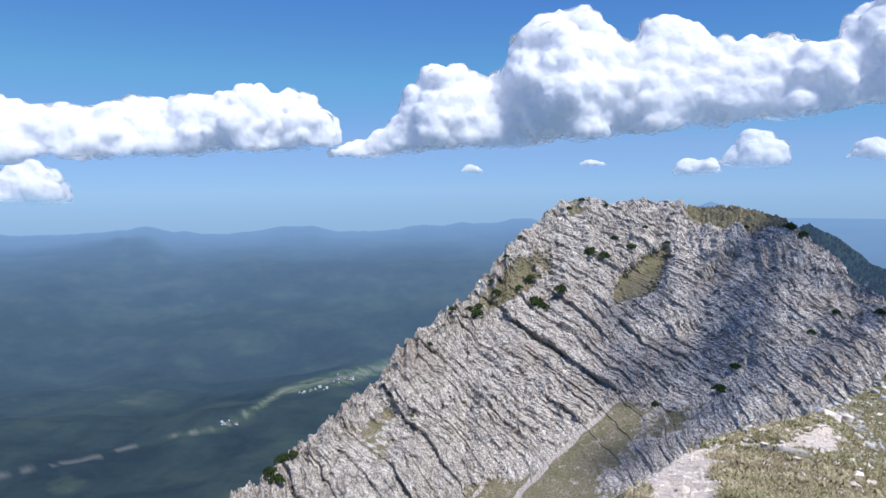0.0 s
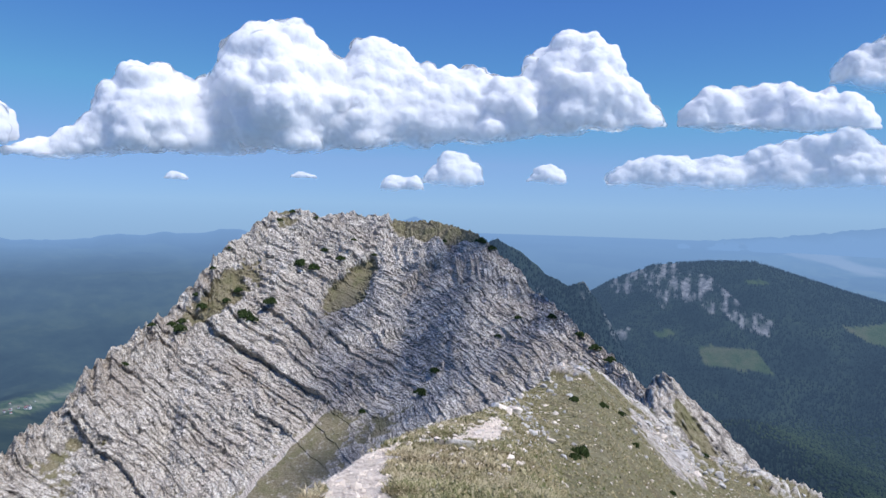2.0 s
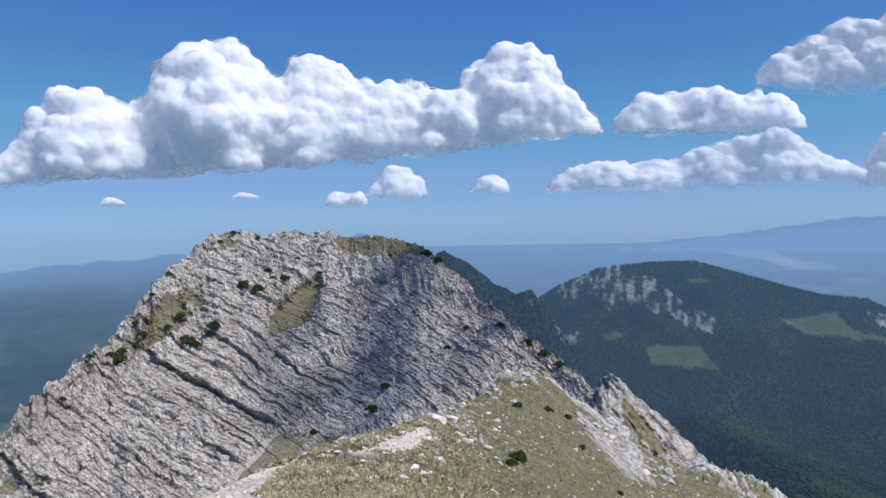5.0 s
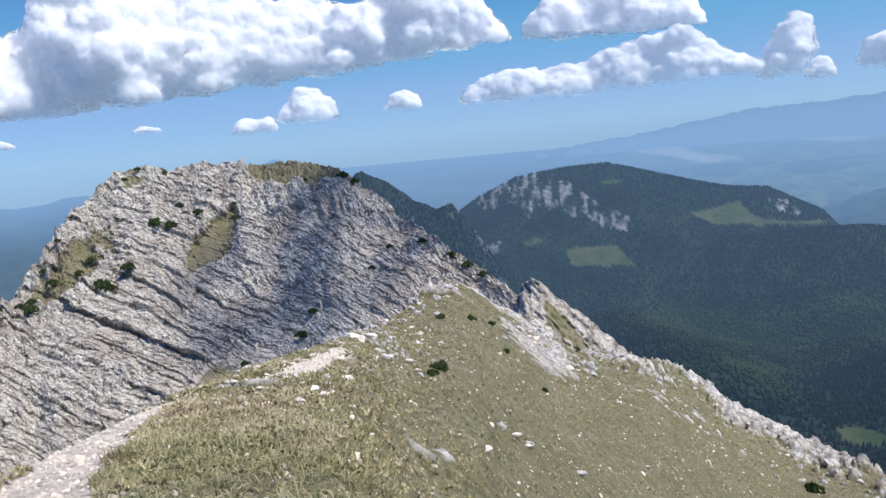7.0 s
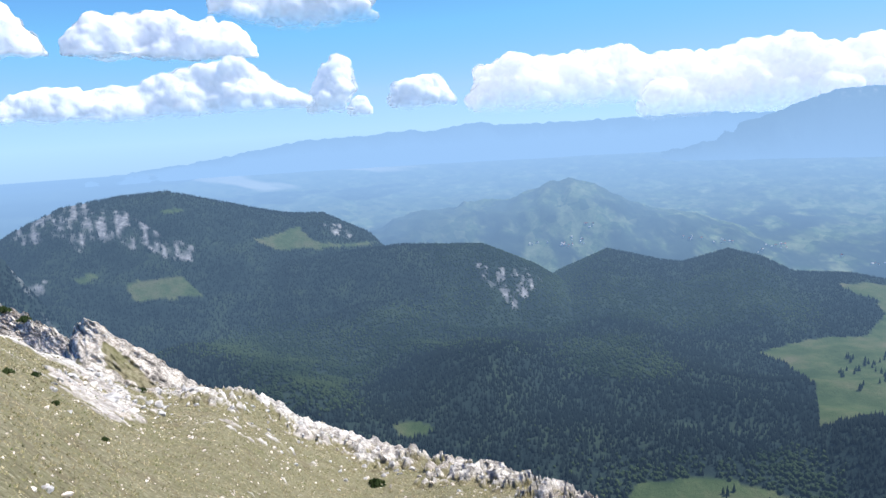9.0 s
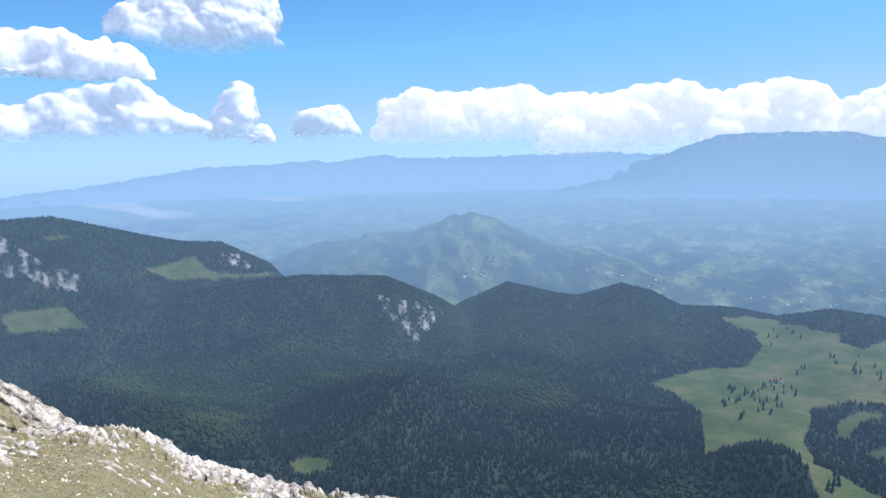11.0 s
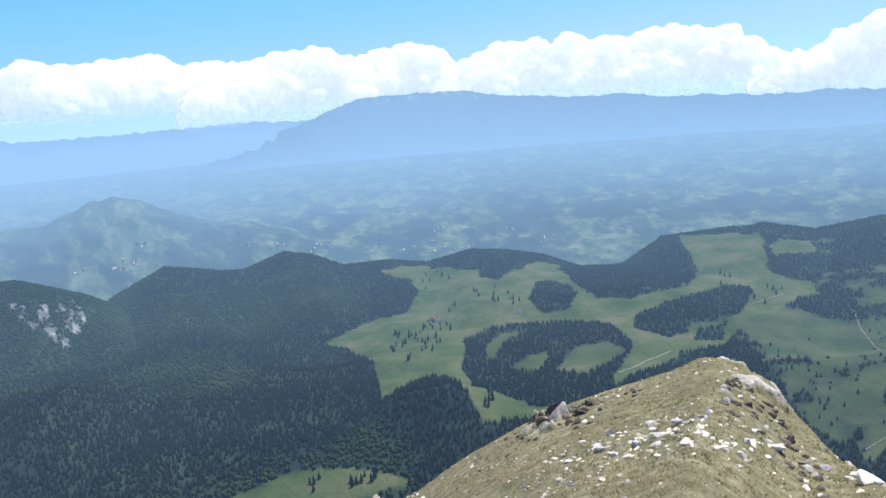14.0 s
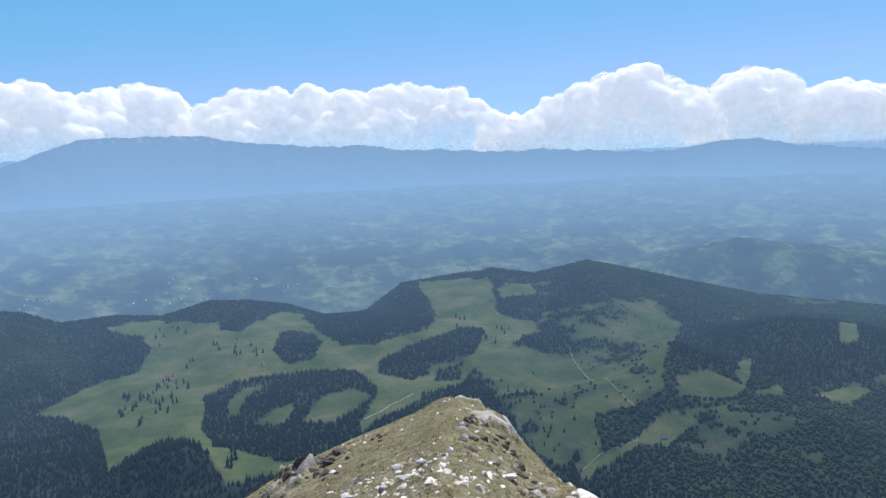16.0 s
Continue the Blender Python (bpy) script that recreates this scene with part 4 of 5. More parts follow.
rng = np.random.default_rng(5)
N_TREE = 165000
th = rng.uniform(33, 154, N_TREE)
tr = np.sqrt(rng.uniform(880 ** 2, 2440 ** 2, N_TREE) ** 1.0)
tx, ty, tz, tm, tb = valley_surface(th, tr)
free = (tm < 0.3) & (tb < 0.3) | (tm > 0.3) & (tm < 0.79) & (rng.random(N_TREE) < 0.035)
th, tr, tx, ty, tz = (q[free] for q in (th, tr, tx, ty, tz))
td = np.degrees(np.arctan2(tz, tr))
leafy = (fbm(tx * 0.0032, ty * 0.0032, 0 * tx, 3, 45) + 0.1 * rng.standard_normal(len(tx)) + 0.3 * smooth(124, 132, th) + 0.4 * smooth(126, 132, th) * smooth(-15, -13, td) + 0.05 * smooth(92, 88, th)
         + 0.42 * np.exp(-((th - 79) / 5) ** 2 - ((td + 18.5) / 2.2) ** 2) + 0.34 * np.exp(-((th - 52) / 5) ** 2 - ((td + 18) / 3.2) ** 2) + 0.3 * np.exp(-((th - 83) / 6) ** 2 - ((td + 12.5) / 1.8) ** 2)
         - 0.4 * smooth(-19, -22, td) * smooth(92, 86, th) - 0.5 * np.exp(-((th - 66.5) / 6) ** 2 - ((td + 20.5) / 3) ** 2) - 0.6 * smooth(66, 58, th) * smooth(-15, -12, td) - 0.35 * smooth(90, 97, th) * smooth(126, 122, th)) > 0.21
size = (6.6 + 4.6 * rng.random(len(tx))) * np.interp(tr, [900, 1500, 2400], [1.0, 0.85, 0.62])
for name, pick, mat, label in (("conifer_forest", ~leafy, CONIFER, "dark spruce forest covering the valley"), ("broadleaf_forest", leafy, BROADLEAF, "light green broadleaf trees among the spruces")):
    p = np.stack([tx[pick], ty[pick], tz[pick] - 1], 1)
    s = size[pick]
    v, f = cone_set(p, s * 1.2, s * 0.5, 4, rng, 1) if name == "conifer_forest" else dome_set(p, s * 0.72, s * 0.75, 3, rng)
    tagged(new(name, array_mesh(name, v, f, mat, soft=True)), label, "forest", kind="stuff")


# ================= clouds =================
def ball(level):
    bm = bmesh.new()
    bmesh.ops.create_icosphere(bm, subdivisions=level, radius=1.0)
    v = np.array([q.co[:] for q in bm.verts])
    f = np.array([[q.index for q in face.verts] for face in bm.faces])
    bm.free()
    return v, f


BALLS = {k: ball(k) for k in (2, 3, 4)}


def cloud(far, base, outline, label, mat, seed, full, rim, fade):
    """A cumulus: heaped puffs between a base line and a wavy top line, both given as (bearing, height) in degrees."""
    rng = np.random.default_rng(seed)
    deg = far * radians(1)
    oh, oe = (np.array(c) for c in zip(*outline))
    bh, be = (np.array(c) for c in zip(*base))
    unit = min(1, (oh[-1] - oh[0]) / 6)
    puffs = []

    def jut(h, level, tall):
        """How far the belly of the cloud comes forward; its base lies back."""
        near = 1.3 * float(value_noise(np.array([h * 0.33]), np.array([0.0]), np.array([0.0]), seed)[0])
        return unit * near + (0.32 * tall + 0.3 * unit) * math.sin(math.pi * min(1, max(0, level)) ** 0.75)

    for h in np.arange(oh[0] + unit, oh[-1] - 0.9 * unit, 0.8 * unit):
        low, tall = np.interp(h, bh, be), np.interp(h, oh, oe) - np.interp(h, bh, be)
        puffs.append((h, low + 0.4 * tall, (1.3 if unit == 1 else 0.8) * unit * max(1, tall / 6), (0.42 if unit == 1 else 0.25) * tall, jut(h, 1, tall)))
    for k in range(int(15 * (oh[-1] - oh[0]) / unit ** 0.7)):
        h = rng.uniform(oh[0] + 0.4 * unit, oh[-1] - 0.4 * unit)
        low, tall = np.interp(h, bh, be), np.interp(h, oh, oe) - np.interp(h, bh, be)
        size = rng.uniform(0.3, 0.95) * min(1, 0.3 + 0.25 * tall) * max(1, tall / 5.5) * (0.3 + 0.7 * unit)
        level = 1 - 0.9 * rng.random() ** 1.5
        puffs.append((h, low + tall * level - size * 0.8, size * rng.uniform(1.0, 1.4), size, jut(h, level, tall) * rng.uniform(0.7, 1.1)))
        if level > 0.55:
            puffs.append((h, low + tall * level - size * 2.1, size * 1.6, size * 1.3, jut(h, level, tall) * 0.7))
    verts, faces, count = [], [], 0
    for ph, pd, wide, tall, ahead in puffs:
        v, f = BALLS[3 if wide > 0.5 else 2]
        d = far - (ahead + rng.uniform(-0.3, 0.3) * unit) * deg
        cx, cy = polar(ph, d)
        centre = np.array([cx, cy, d * math.tan(radians(pd))])
        q = v * np.array([wide, wide, tall]) * deg
        w = (q + centre) / deg
        q = q * (1.0 + 0.16 * fbm(w[:, 0] * 0.9, w[:, 1] * 0.9, w[:, 2] * 0.9, 4, seed, 0.55))[:, None] + centre
        floor = far * math.tan(radians(np.interp(ph, bh, be)))
        q[:, 2] = np.where(q[:, 2] < floor, floor + (q[:, 2] - floor) * 0.25, q[:, 2])
        verts.append(q), faces.append(f + count)
        count += len(v)
    ob = new("cloud", array_mesh("cloud", np.concatenate(verts), np.concatenate(faces), mat))
    skin = ob.modifiers.new("skin", "REMESH")
    skin.mode, skin.voxel_size, skin.use_smooth_shade = "VOXEL", 4.5 + 5.5 * unit, True
    ease = ob.modifiers.new("ease", "SMOOTH")
    ease.factor, ease.iterations = 0.5, 7
    heaped = bpy.data.meshes.new_from_object(ob.evaluated_get(bpy.context.evaluated_depsgraph_get()))
    ob.modifiers.clear()
    ob.data = heaped
    # the droplets thin out towards the rims and the base
    co, out = np.zeros(3 * len(heaped.vertices), np.float32), np.zeros(3 * len(heaped.vertices), np.float32)
    heaped.vertices.foreach_get("co", co)
    heaped.vertex_normals.foreach_get("vector", out)
    co, out = co.reshape(-1, 3).astype(float), out.reshape(-1, 3).astype(float)
    depth = np.abs((co * out).sum(1)) / np.linalg.norm(co, axis=1)
    torn = fbm(co[:, 0] / 90, co[:, 1] / 90, co[:, 2] / 90, 4, seed, 0.6)
    ph = np.degrees(np.arctan2(co[:, 0], co[:, 1]))
    rise = (np.degrees(np.arctan2(co[:, 2], np.hypot(co[:, 0], co[:, 1]))) - np.interp(ph, bh, be)) / (np.interp(ph, oh, oe) - np.interp(ph, bh, be) + 0.3)
    outer = 1 if full < 0.8 else np.maximum(np.maximum(smooth(0.8, 1.0, rise), smooth(0.16, 0.02, rise)), np.maximum(smooth(oh[0] + 1.2 * unit, oh[0] + 0.3 * unit, ph), smooth(oh[-1] - 1.2 * unit, oh[-1] - 0.3 * unit, ph)))
    density = full * (1 - outer * (1 - smooth(0.02, rim, depth + 0.22 * torn))) * smooth(-0.12, fade, rise + 0.1 * torn)
    at = heaped.attributes.new("droplets", "FLOAT", "POINT")
    at.data.foreach_set("value", np.ascontiguousarray(density, np.float32))
    for texture, strength in ((LUMPS, -50.0 * unit), (HEAPS, -26.0 * unit), (CURDS, -5 - 7.0 * unit)):
        curl = ob.modifiers.new("curl", "DISPLACE")
        curl.texture, curl.texture_coords, curl.strength, curl.mid_level = texture, "GLOBAL", strength, 0.3
    return tagged(ob, label, "cloud", "cumulus clouds")


CLOUDS = [  # distance, base line, top line
    (4300, [(-31, 2.0), (-27, 2.5), (-20, 2.8), (-9.5, 3.4)], [(-34, 4), (-32, 6.0), (-30.5, 6.4), (-28.5, 5.8), (-25.1, 6.1), (-21.4, 6.7), (-17.6, 7.0), (-15.2, 7.9), (-11.9, 8.0), (-10.2, 7.4), (-8.8, 5.9), (-8.0, 4.0)], "long grey-white cumulus bank with a flat base"),
    (4200, [(-8, 2.6), (0, 3.2), (10.5, 3.8), (23, 4.8), (37.8, 6.3)],
     [(-8.6, 2.9), (-5.6, 4.2), (-3.4, 5.3), (-2.4, 7.0), (-1.5, 8.6), (-0.6, 9.7), (0.7, 10.3), (2.2, 9.4), (4.0, 8.4), (5.7, 9.6), (6.4, 12.0), (7.7, 12.6), (9.6, 13.5), (11.1, 13.0), (13, 11.6), (14.7, 10.4), (16.1, 12.2),
      (17.5, 12.6), (19.8, 10.9), (21.5, 10.2), (22.8, 10.7), (25, 10.8), (27.2, 9.5), (29.3, 11.5), (31.4, 13.2), (34, 13), (35.4, 11.2), (36, 9.6), (37.7, 7.7), (38.6, 6.6)], "towering bright white cumulus with grey flanks"),
    (4300, [(41, 6.2), (51, 5.8)], [(39.8, 6.9), (40.6, 7.8), (41.6, 8.8), (44.2, 8.7), (46.6, 9.1), (49.3, 8.7), (50.8, 8.1), (52.8, 6.6)], "small bright cumulus with a flat base"),
    (4650, [(50.5, 8.8), (54, 7.9), (57, 7.6), (60.5, 8.3)], [(49.6, 9.6), (50.6, 10.8), (51.9, 11.4), (54.8, 12.6), (58, 12.9), (60.4, 12.2), (61.6, 10)], "ragged grey-white cloud in the blue"),
    (3850, [(36, 1.9), (49, 1.9), (55, 2.1)], [(34.8, 2.6), (36.7, 3.7), (39.6, 4.1), (41.7, 4.1), (44.3, 4.0), (46.8, 5.0), (48.7, 5.5), (50.7, 5.7), (52.6, 4.6), (54.4, 3.4), (56.3, 2.5)], "low drawn-out white cumulus cloud"),
    (3850, [(57, 1.6)], [(56.2, 2.4), (56.8, 4.2), (57.5, 5.6), (58.4, 6.1), (59, 5.2), (59.5, 2.8)], "small upright white cloud tower"),
    (3900, [(60, 1.2)], [(59, 1.8), (59.6, 2.8), (60.2, 2.8), (60.8, 1.7)], "small white cloud puff above the horizon"),
    (3900, [(64, 1.7)], [(62.2, 2.3), (63, 3.6), (63.8, 3.9), (65.2, 4.1), (66.3, 3.2), (67, 2.2)], "small white cloud puff above the horizon"),
    (3900, [(30, 1.9)], [(28.6, 2.2), (29.4, 3.0), (30.2, 3.4), (31.1, 3.0), (31.8, 2.2)], "small white cloud puff above the horizon"),
    (3900, [(23, 1.6)], [(20.6, 2.0), (21.2, 2.9), (22, 3.4), (22.7, 4.2), (23.6, 4.0), (24.5, 3.4), (25.3, 2.2)], "small white cloud puff above the horizon"),
    (3900, [(19, 1.1)], [(17.4, 1.5), (18.3, 2.3), (19.2, 2.0), (20.1, 2.3), (20.8, 1.5)], "small white cloud puff above the horizon"),
    (3900, [(11.5, 1.8)], [(10.6, 2.0), (11.3, 2.4), (12, 2.3), (12.5, 2.0)], "small white cloud puff above the horizon"),
    (3900, [(2.3, 1.4)], [(1.5, 1.6), (2.1, 2.0), (2.7, 1.9), (3.2, 1.6)], "small white cloud puff above the horizon"),
    (3900, [(-29, -0.6)], [(-31.5, 0.6), (-30.6, 1.6), (-29.8, 2.1), (-28.7, 2.3), (-27.6, 1.6), (-26.8, 0.4)], "thin torn white cloud shreds"),
    (4860, [(0, 0.9)], [(68.6, 2.4), (69.4, 4.3), (71.3, 5.2), (73, 5.0), (74.5, 4.7), (76.5, 4.9), (78.9, 5.1), (80.6, 4.7), (82.2, 4.4), (84, 4.3), (86, 4.2), (87.5, 3.4)], "long white cumulus bank over the mountains"),
    (4860, [(0, -0.4)], [(81.5, 3.0), (83, 4.3), (84, 4.4), (86.4, 4.6), (88.2, 4.7), (90.7, 5.0), (92.6, 4.4), (94.3, 4.3), (96, 4.5), (97.5, 4.75), (99.7, 4.3), (101, 3.1), (102.2, 2.6)], "long white cumulus bank over the mountains"),
    (4880, [(0, -1.0)], [(100, 1.6), (102.6, 3.3), (104.6, 4.0), (106.6, 4.2), (108.9, 4.5), (110.6, 4.2), (112.1, 4.0), (113.8, 3.5), (115, 4.0), (116.4, 4.3), (118.9, 3.8), (121.9, 3.6), (123.2, 2.1), (124.4, 1.4)], "long white cumulus bank over the mountains"),
    (4860, [(0, -1.8)], [(122.5, 0.8), (125, 1.9), (126.8, 2.1), (128.3, 3.0), (130, 3.5), (131.7, 3.9), (133.4, 4.5), (134.9, 4.9), (136, 4.2), (137.3, 3.5), (139.0, 2.3), (140.2, 0.9)], "bright heaped cumulus with grey flanks"),
    (4880, [(0, -2.0)], [(138.4, 1.2), (139.6, 2.4), (140.3, 3.8), (141.6, 4.2), (142.9, 4.1), (144.4, 3.4), (145.2, 1.9), (146.2, 2.4), (148.1, 2.8), (150.1, 2.2), (152, 2.0), (155, 1.0)], "bright heaped cumulus with grey flanks")]
for k, (far, base, outline, label) in enumerate(CLOUDS):
    kind = SHRED if "thin" in label or "ragged" in label else FAR_CLOUD if far > 4700 else LOW_CLOUD if far < 4000 else CLOUD
    cloud(far, base, outline, label, kind, 200 + k, *((0.85, 0.6, 0.5) if kind == SHRED else (0.9, 0.55, 0.8) if kind == FAR_CLOUD else (0.9, 0.6, 0.4) if kind == LOW_CLOUD else (1.0, 0.42, 0.14)))

# thin broken cloud scraps added over the ridge, out of sight, only to shade the bowl of the mountain
over = Vector((144, 322, -65)) + SUN_WAY * 2600
shade_rng = np.random.default_rng(8)
vv, ff, nn = [], [], 0
for k in range(74):
    v, f = BALLS[2]
    q = v * shade_rng.uniform(4, 8) * np.array([1.2, 1.2, 0.5])
    q = q + np.array(over) + np.array([shade_rng.uniform(-75, 75), shade_rng.uniform(-75, 80), shade_rng.uniform(-8, 8)])
    vv.append(q), ff.append(f + nn)
    nn += len(v)
tagged(new("cloud", array_mesh("cloud", np.concatenate(vv), np.concatenate(ff), CLOUD, {"droplets": np.ones(nn)})), "unseen cloud scraps added to shade the mountain bowl", "cloud", "cumulus clouds")


# ================= wooded ridge behind the mountain =================
h, v = np.meshgrid(np.arange(23, 44, 0.07), np.concatenate([np.linspace(0, 1, 90), 1 + np.geomspace(0.02, 0.8, 8)]))
w = np.clip(v, 0, 1)
top = np.interp(h, [23, 26, 26.6, 28.4, 30.7, 32.1, 33.2, 34.2, 37, 44], [-6.5, -2.9, -2.6, -3.7, -5.4, -6.0, -5.7, -6.8, -11.5, -22])
r = 1250 + 560 * w + np.maximum(v - 1, 0) * 260
z = r * np.tan(np.radians(-26 + (top + 26) * w)) - np.maximum(v - 1, 0) * 260
x, y = polar(h, r)
bumpy = fbm(x * 0.011, y * 0.011, z * 0.011, 5, 151, 0.6, True)
z = z + 13 * bumpy * smooth(0, 0.1, v)
bare = smooth(0.15, 0.5, fbm(x * 0.016, y * 0.016, z * 0.007, 5, 152, 0.6) + 0.2 * smooth(28.5, 30.5, h) * smooth(0.82, 0.95, w) - 0.1)
tagged(new("wooded_ridge", array_mesh("wooded_ridge", np.stack([x, y, z], -1).reshape(-1, 3), grid_faces(*h.shape)[:, ::-1], VALLEY, {"meadow": 0 * h, "bare": 0.6 * bare})),
       "dark wooded mountain flank with pale crags", "mountain", kind="structure")
rng = np.random.default_rng(6)
pick = rng.choice(h.size, 9000, p=(np.where(v < 0.99, r, 0) / np.where(v < 0.99, r, 0).sum()).ravel(), replace=False)
places = np.stack([q.ravel()[pick] for q in (x, y, z - 0.5)], 1)
tall = 5 + 4.5 * rng.random(len(pick))
tagged(new("flank_forest", array_mesh("flank_forest", *cone_set(places, tall, tall * 0.8, 5, rng, 1), CONIFER, soft=False)), "dark spruces clinging to the mountain flank", "forest", kind="stuff")

# ================= crag beside the ridge =================
def crag():
    crest = [(36.6, -15.8), (38.0, -14.2), (38.8, -12.4), (39.5, -12.0), (40.3, -12.5), (41.4, -13.5), (42.0, -13.9), (43.4, -15.0), (44.6, -16.0), (46, -17.1), (47.4, -18.6)]
    ch, ce = zip(*crest)
    h, v = np.meshgrid(np.arange(36.6, 47.4, 0.06), np.concatenate([np.linspace(0, 1, 70), 1 + np.geomspace(0.02, 1.5, 14)]))
    w = np.clip(v, 0, 1)
    top = np.interp(h, ch, ce)
    r = 140 + 26 * w + np.maximum(v - 1, 0) * 24
    foot = np.interp(h, [36.6, 40, 47.4], [-18.5, -19.5, -21.5])
    z = r * np.tan(np.radians(foot + (top - foot) * w ** 0.8)) - np.maximum(v - 1, 0) * 55
    x, y = polar(h, r)
    bed = np.radians(h) * 130 * 0.8 + z * 0.65
    out = 3.4 * fbm(bed * 0.3, z * 0.06, r * 0.05, 5, 121, 0.6, True) + 1.1 * fbm(x * 0.5, y * 0.5, z * 0.5, 4, 122, 0.6)
    out = out * smooth(0, 0.1, v)
    turf = smooth(0.0, 0.7, fbm(x * 0.2, y * 0.2, z * 0.2, 4, 123) + 0.55 * smooth(0.97, 0.75, w) * smooth(45, 42.5, h) + 0.25 * smooth(39.5, 41, h) * smooth(0.9, 0.5, w) - 0.28)
    x, y = x - np.sin(np.radians(h)) * out, y - np.cos(np.radians(h)) * out
    z = z + 0.35 * out + 0.7 * fbm(h * 3.0, 0 * h, 0 * h, 3, 124) * w
    ob = new("rock_crag", array_mesh("rock_crag", np.stack([x, y, z], -1).reshape(-1, 3), grid_faces(*h.shape)[:, ::-1], ROCK_FACE, {"turf": turf, "path": 0 * turf, "bed": bed, "along": z * 0.8 - np.radians(h) * 85}))
    tagged(ob, "pointed limestone crag leaning out of the slope", "crag", kind="structure")


crag()


# ================= stones, rocks and grass of the ridge =================
STONE = plain("pale_limestone", (0.78, 0.69, 0.59), 0.9, 3.0, 0.26)
GREY_STONE = plain("grey_limestone", (0.5, 0.48, 0.455), 0.92, 1.2, 0.45)


def stone_shape(seed, level=1):
    """An angular stone about one unit wide."""
    v, f = ball(level)
    rng = np.random.default_rng(seed)
    v = v * rng.uniform(0.7, 1.25, 3) * np.array([0.5, 0.5, 0.33])
    for k in range(7 if level == 1 else 13):
        n = rng.standard_normal(3)
        n /= np.linalg.norm(n)
        d = v @ n - rng.uniform(0.1, 0.26)
        v = v - np.outer(np.maximum(d, 0), n) * (0.9 if level == 1 else 0.75)
    if level > 1:
        v = v * (1 + 0.3 * fbm(v[:, 0] * 5 + seed, v[:, 1] * 5, v[:, 2] * 5, 4, seed, 0.6))[:, None]
    return v, f


def scatter(name, shapes, places, sizes, mat, label, category, rng, soft=False):
    """Many small pieces joined into one mesh."""
    verts, faces, count = [], [], 0
    turn = rng.uniform(0, 6.28, len(places))
    kind = rng.integers(0, len(shapes), len(places))
    for k, (v, f) in enumerate(shapes):
        pick = np.where(kind == k)[0]
        c, sn = np.cos(turn[pick])[:, None], np.sin(turn[pick])[:, None]
        q = np.stack([v[None, :, 0] * c - v[None, :, 1] * sn, v[None, :, 0] * sn + v[None, :, 1] * c, np.broadcast_to(v[None, :, 2], (len(pick), len(v)))], -1)
        q = q * sizes[pick][:, None, None] + places[pick][:, None, :]
        verts.append(q.reshape(-1, 3))
        faces.append((f[None] + (np.arange(len(pick)) * len(v))[:, None, None]).reshape(-1, f.shape[1]) + count)
        count += len(pick) * len(v)
    ob = new(name, array_mesh(name, np.concatenate(verts), np.concatenate(faces), mat, soft=soft))
    return tagged(ob, label, category, kind="stuff")


SHAPES = [stone_shape(k) for k in range(8)]
rng = np.random.default_rng(11)
n = 60000
gh = rng.uniform(-20, 145, n)
gs = rng.uniform(0.05, 1.03, n) ** np.where(gh < 85, 1.25, 0.9)
gx, gy, gz, gt, gp = ridge_surface(gh, gs * np.interp(gh, RH, RR))
cluster = fbm(gx * 0.14, gy * 0.14, 0 * gx, 4, 131)
keep = rng.random(n) < (1 - 0.8 * smooth(96, 101, gh)) * (0.04 + 0.09 * smooth(12, 30, np.hypot(gx, gy)) + 0.45 * smooth(0.15, 0.5, cluster) * smooth(6, 22, np.hypot(gx, gy)) + 0.4 * (1 - gt) * smooth(8, 25, np.hypot(gx, gy)) * smooth(100, 90, gh)) + 0.3 * smooth(104, 110, gh) * smooth(126, 120, gh) * smooth(0.36, 0.42, gs) * smooth(0.62, 0.52, gs)
stones = np.stack([gx, gy, gz], -1)[keep]
size = rng.lognormal(-2.25, 0.6, keep.sum()) * (0.55 + 0.018 * np.hypot(gx, gy)[keep])
scatter("loose_stones", SHAPES, stones, np.minimum(size, 0.06 + 0.018 * np.hypot(gx, gy)[keep]), STONE, "pale limestone pieces strewn over the turf", "stones", rng)

# gravel of the trail
n = 330000
gx, gy = rng.uniform(-0.5, 16, n), -4.0 + 32 * rng.random(n) ** 1.4
keep = path_distance(gx, gy) < 0.8 * rng.random(n) ** 3 - 0.05
gx, gy = gx[keep], gy[keep]
gh, gr = np.degrees(np.arctan2(gx - EYE[0], gy - EYE[1])), np.hypot(gx - EYE[0], gy - EYE[1])
gx, gy, gz, gt, gp = ridge_surface(gh, gr)
scatter("trail_gravel", [stone_shape(30 + k) for k in range(8)], np.stack([gx, gy, gz - 0.01], -1), np.minimum(rng.lognormal(-3.35, 0.6, len(gx)), 0.16), STONE, "white limestone gravel on the trodden trail", "gravel", rng)


def on_ridge(x, y):
    h, r = np.degrees(np.arctan2(x - EYE[0], y - EYE[1])), np.hypot(x - EYE[0], y - EYE[1])
    return float(ridge_surface(np.array([h]), np.array([r]))[2][0])


BIG = [array_mesh("rock", *stone_shape(50 + k, 3), STONE if k % 2 == 0 else GREY_STONE, soft=False) for k in range(6)]
def on_slope(h, dip):
    """The ground of the ridge that a bearing and a dip from its middle meet."""
    r = np.linspace(1.0, float(np.interp(h, RH, RR)), 700)
    z = ridge_height(np.full(700, float(h)), r)
    i = int(np.argmax(np.degrees(np.arctan2(z, r)) >= dip)) or 699
    px, py, pz, _, _ = ridge_surface(np.array([float(h)]), np.array([r[i]]))
    return float(px[0]), float(py[0]), float(pz[0]), float(r[i])


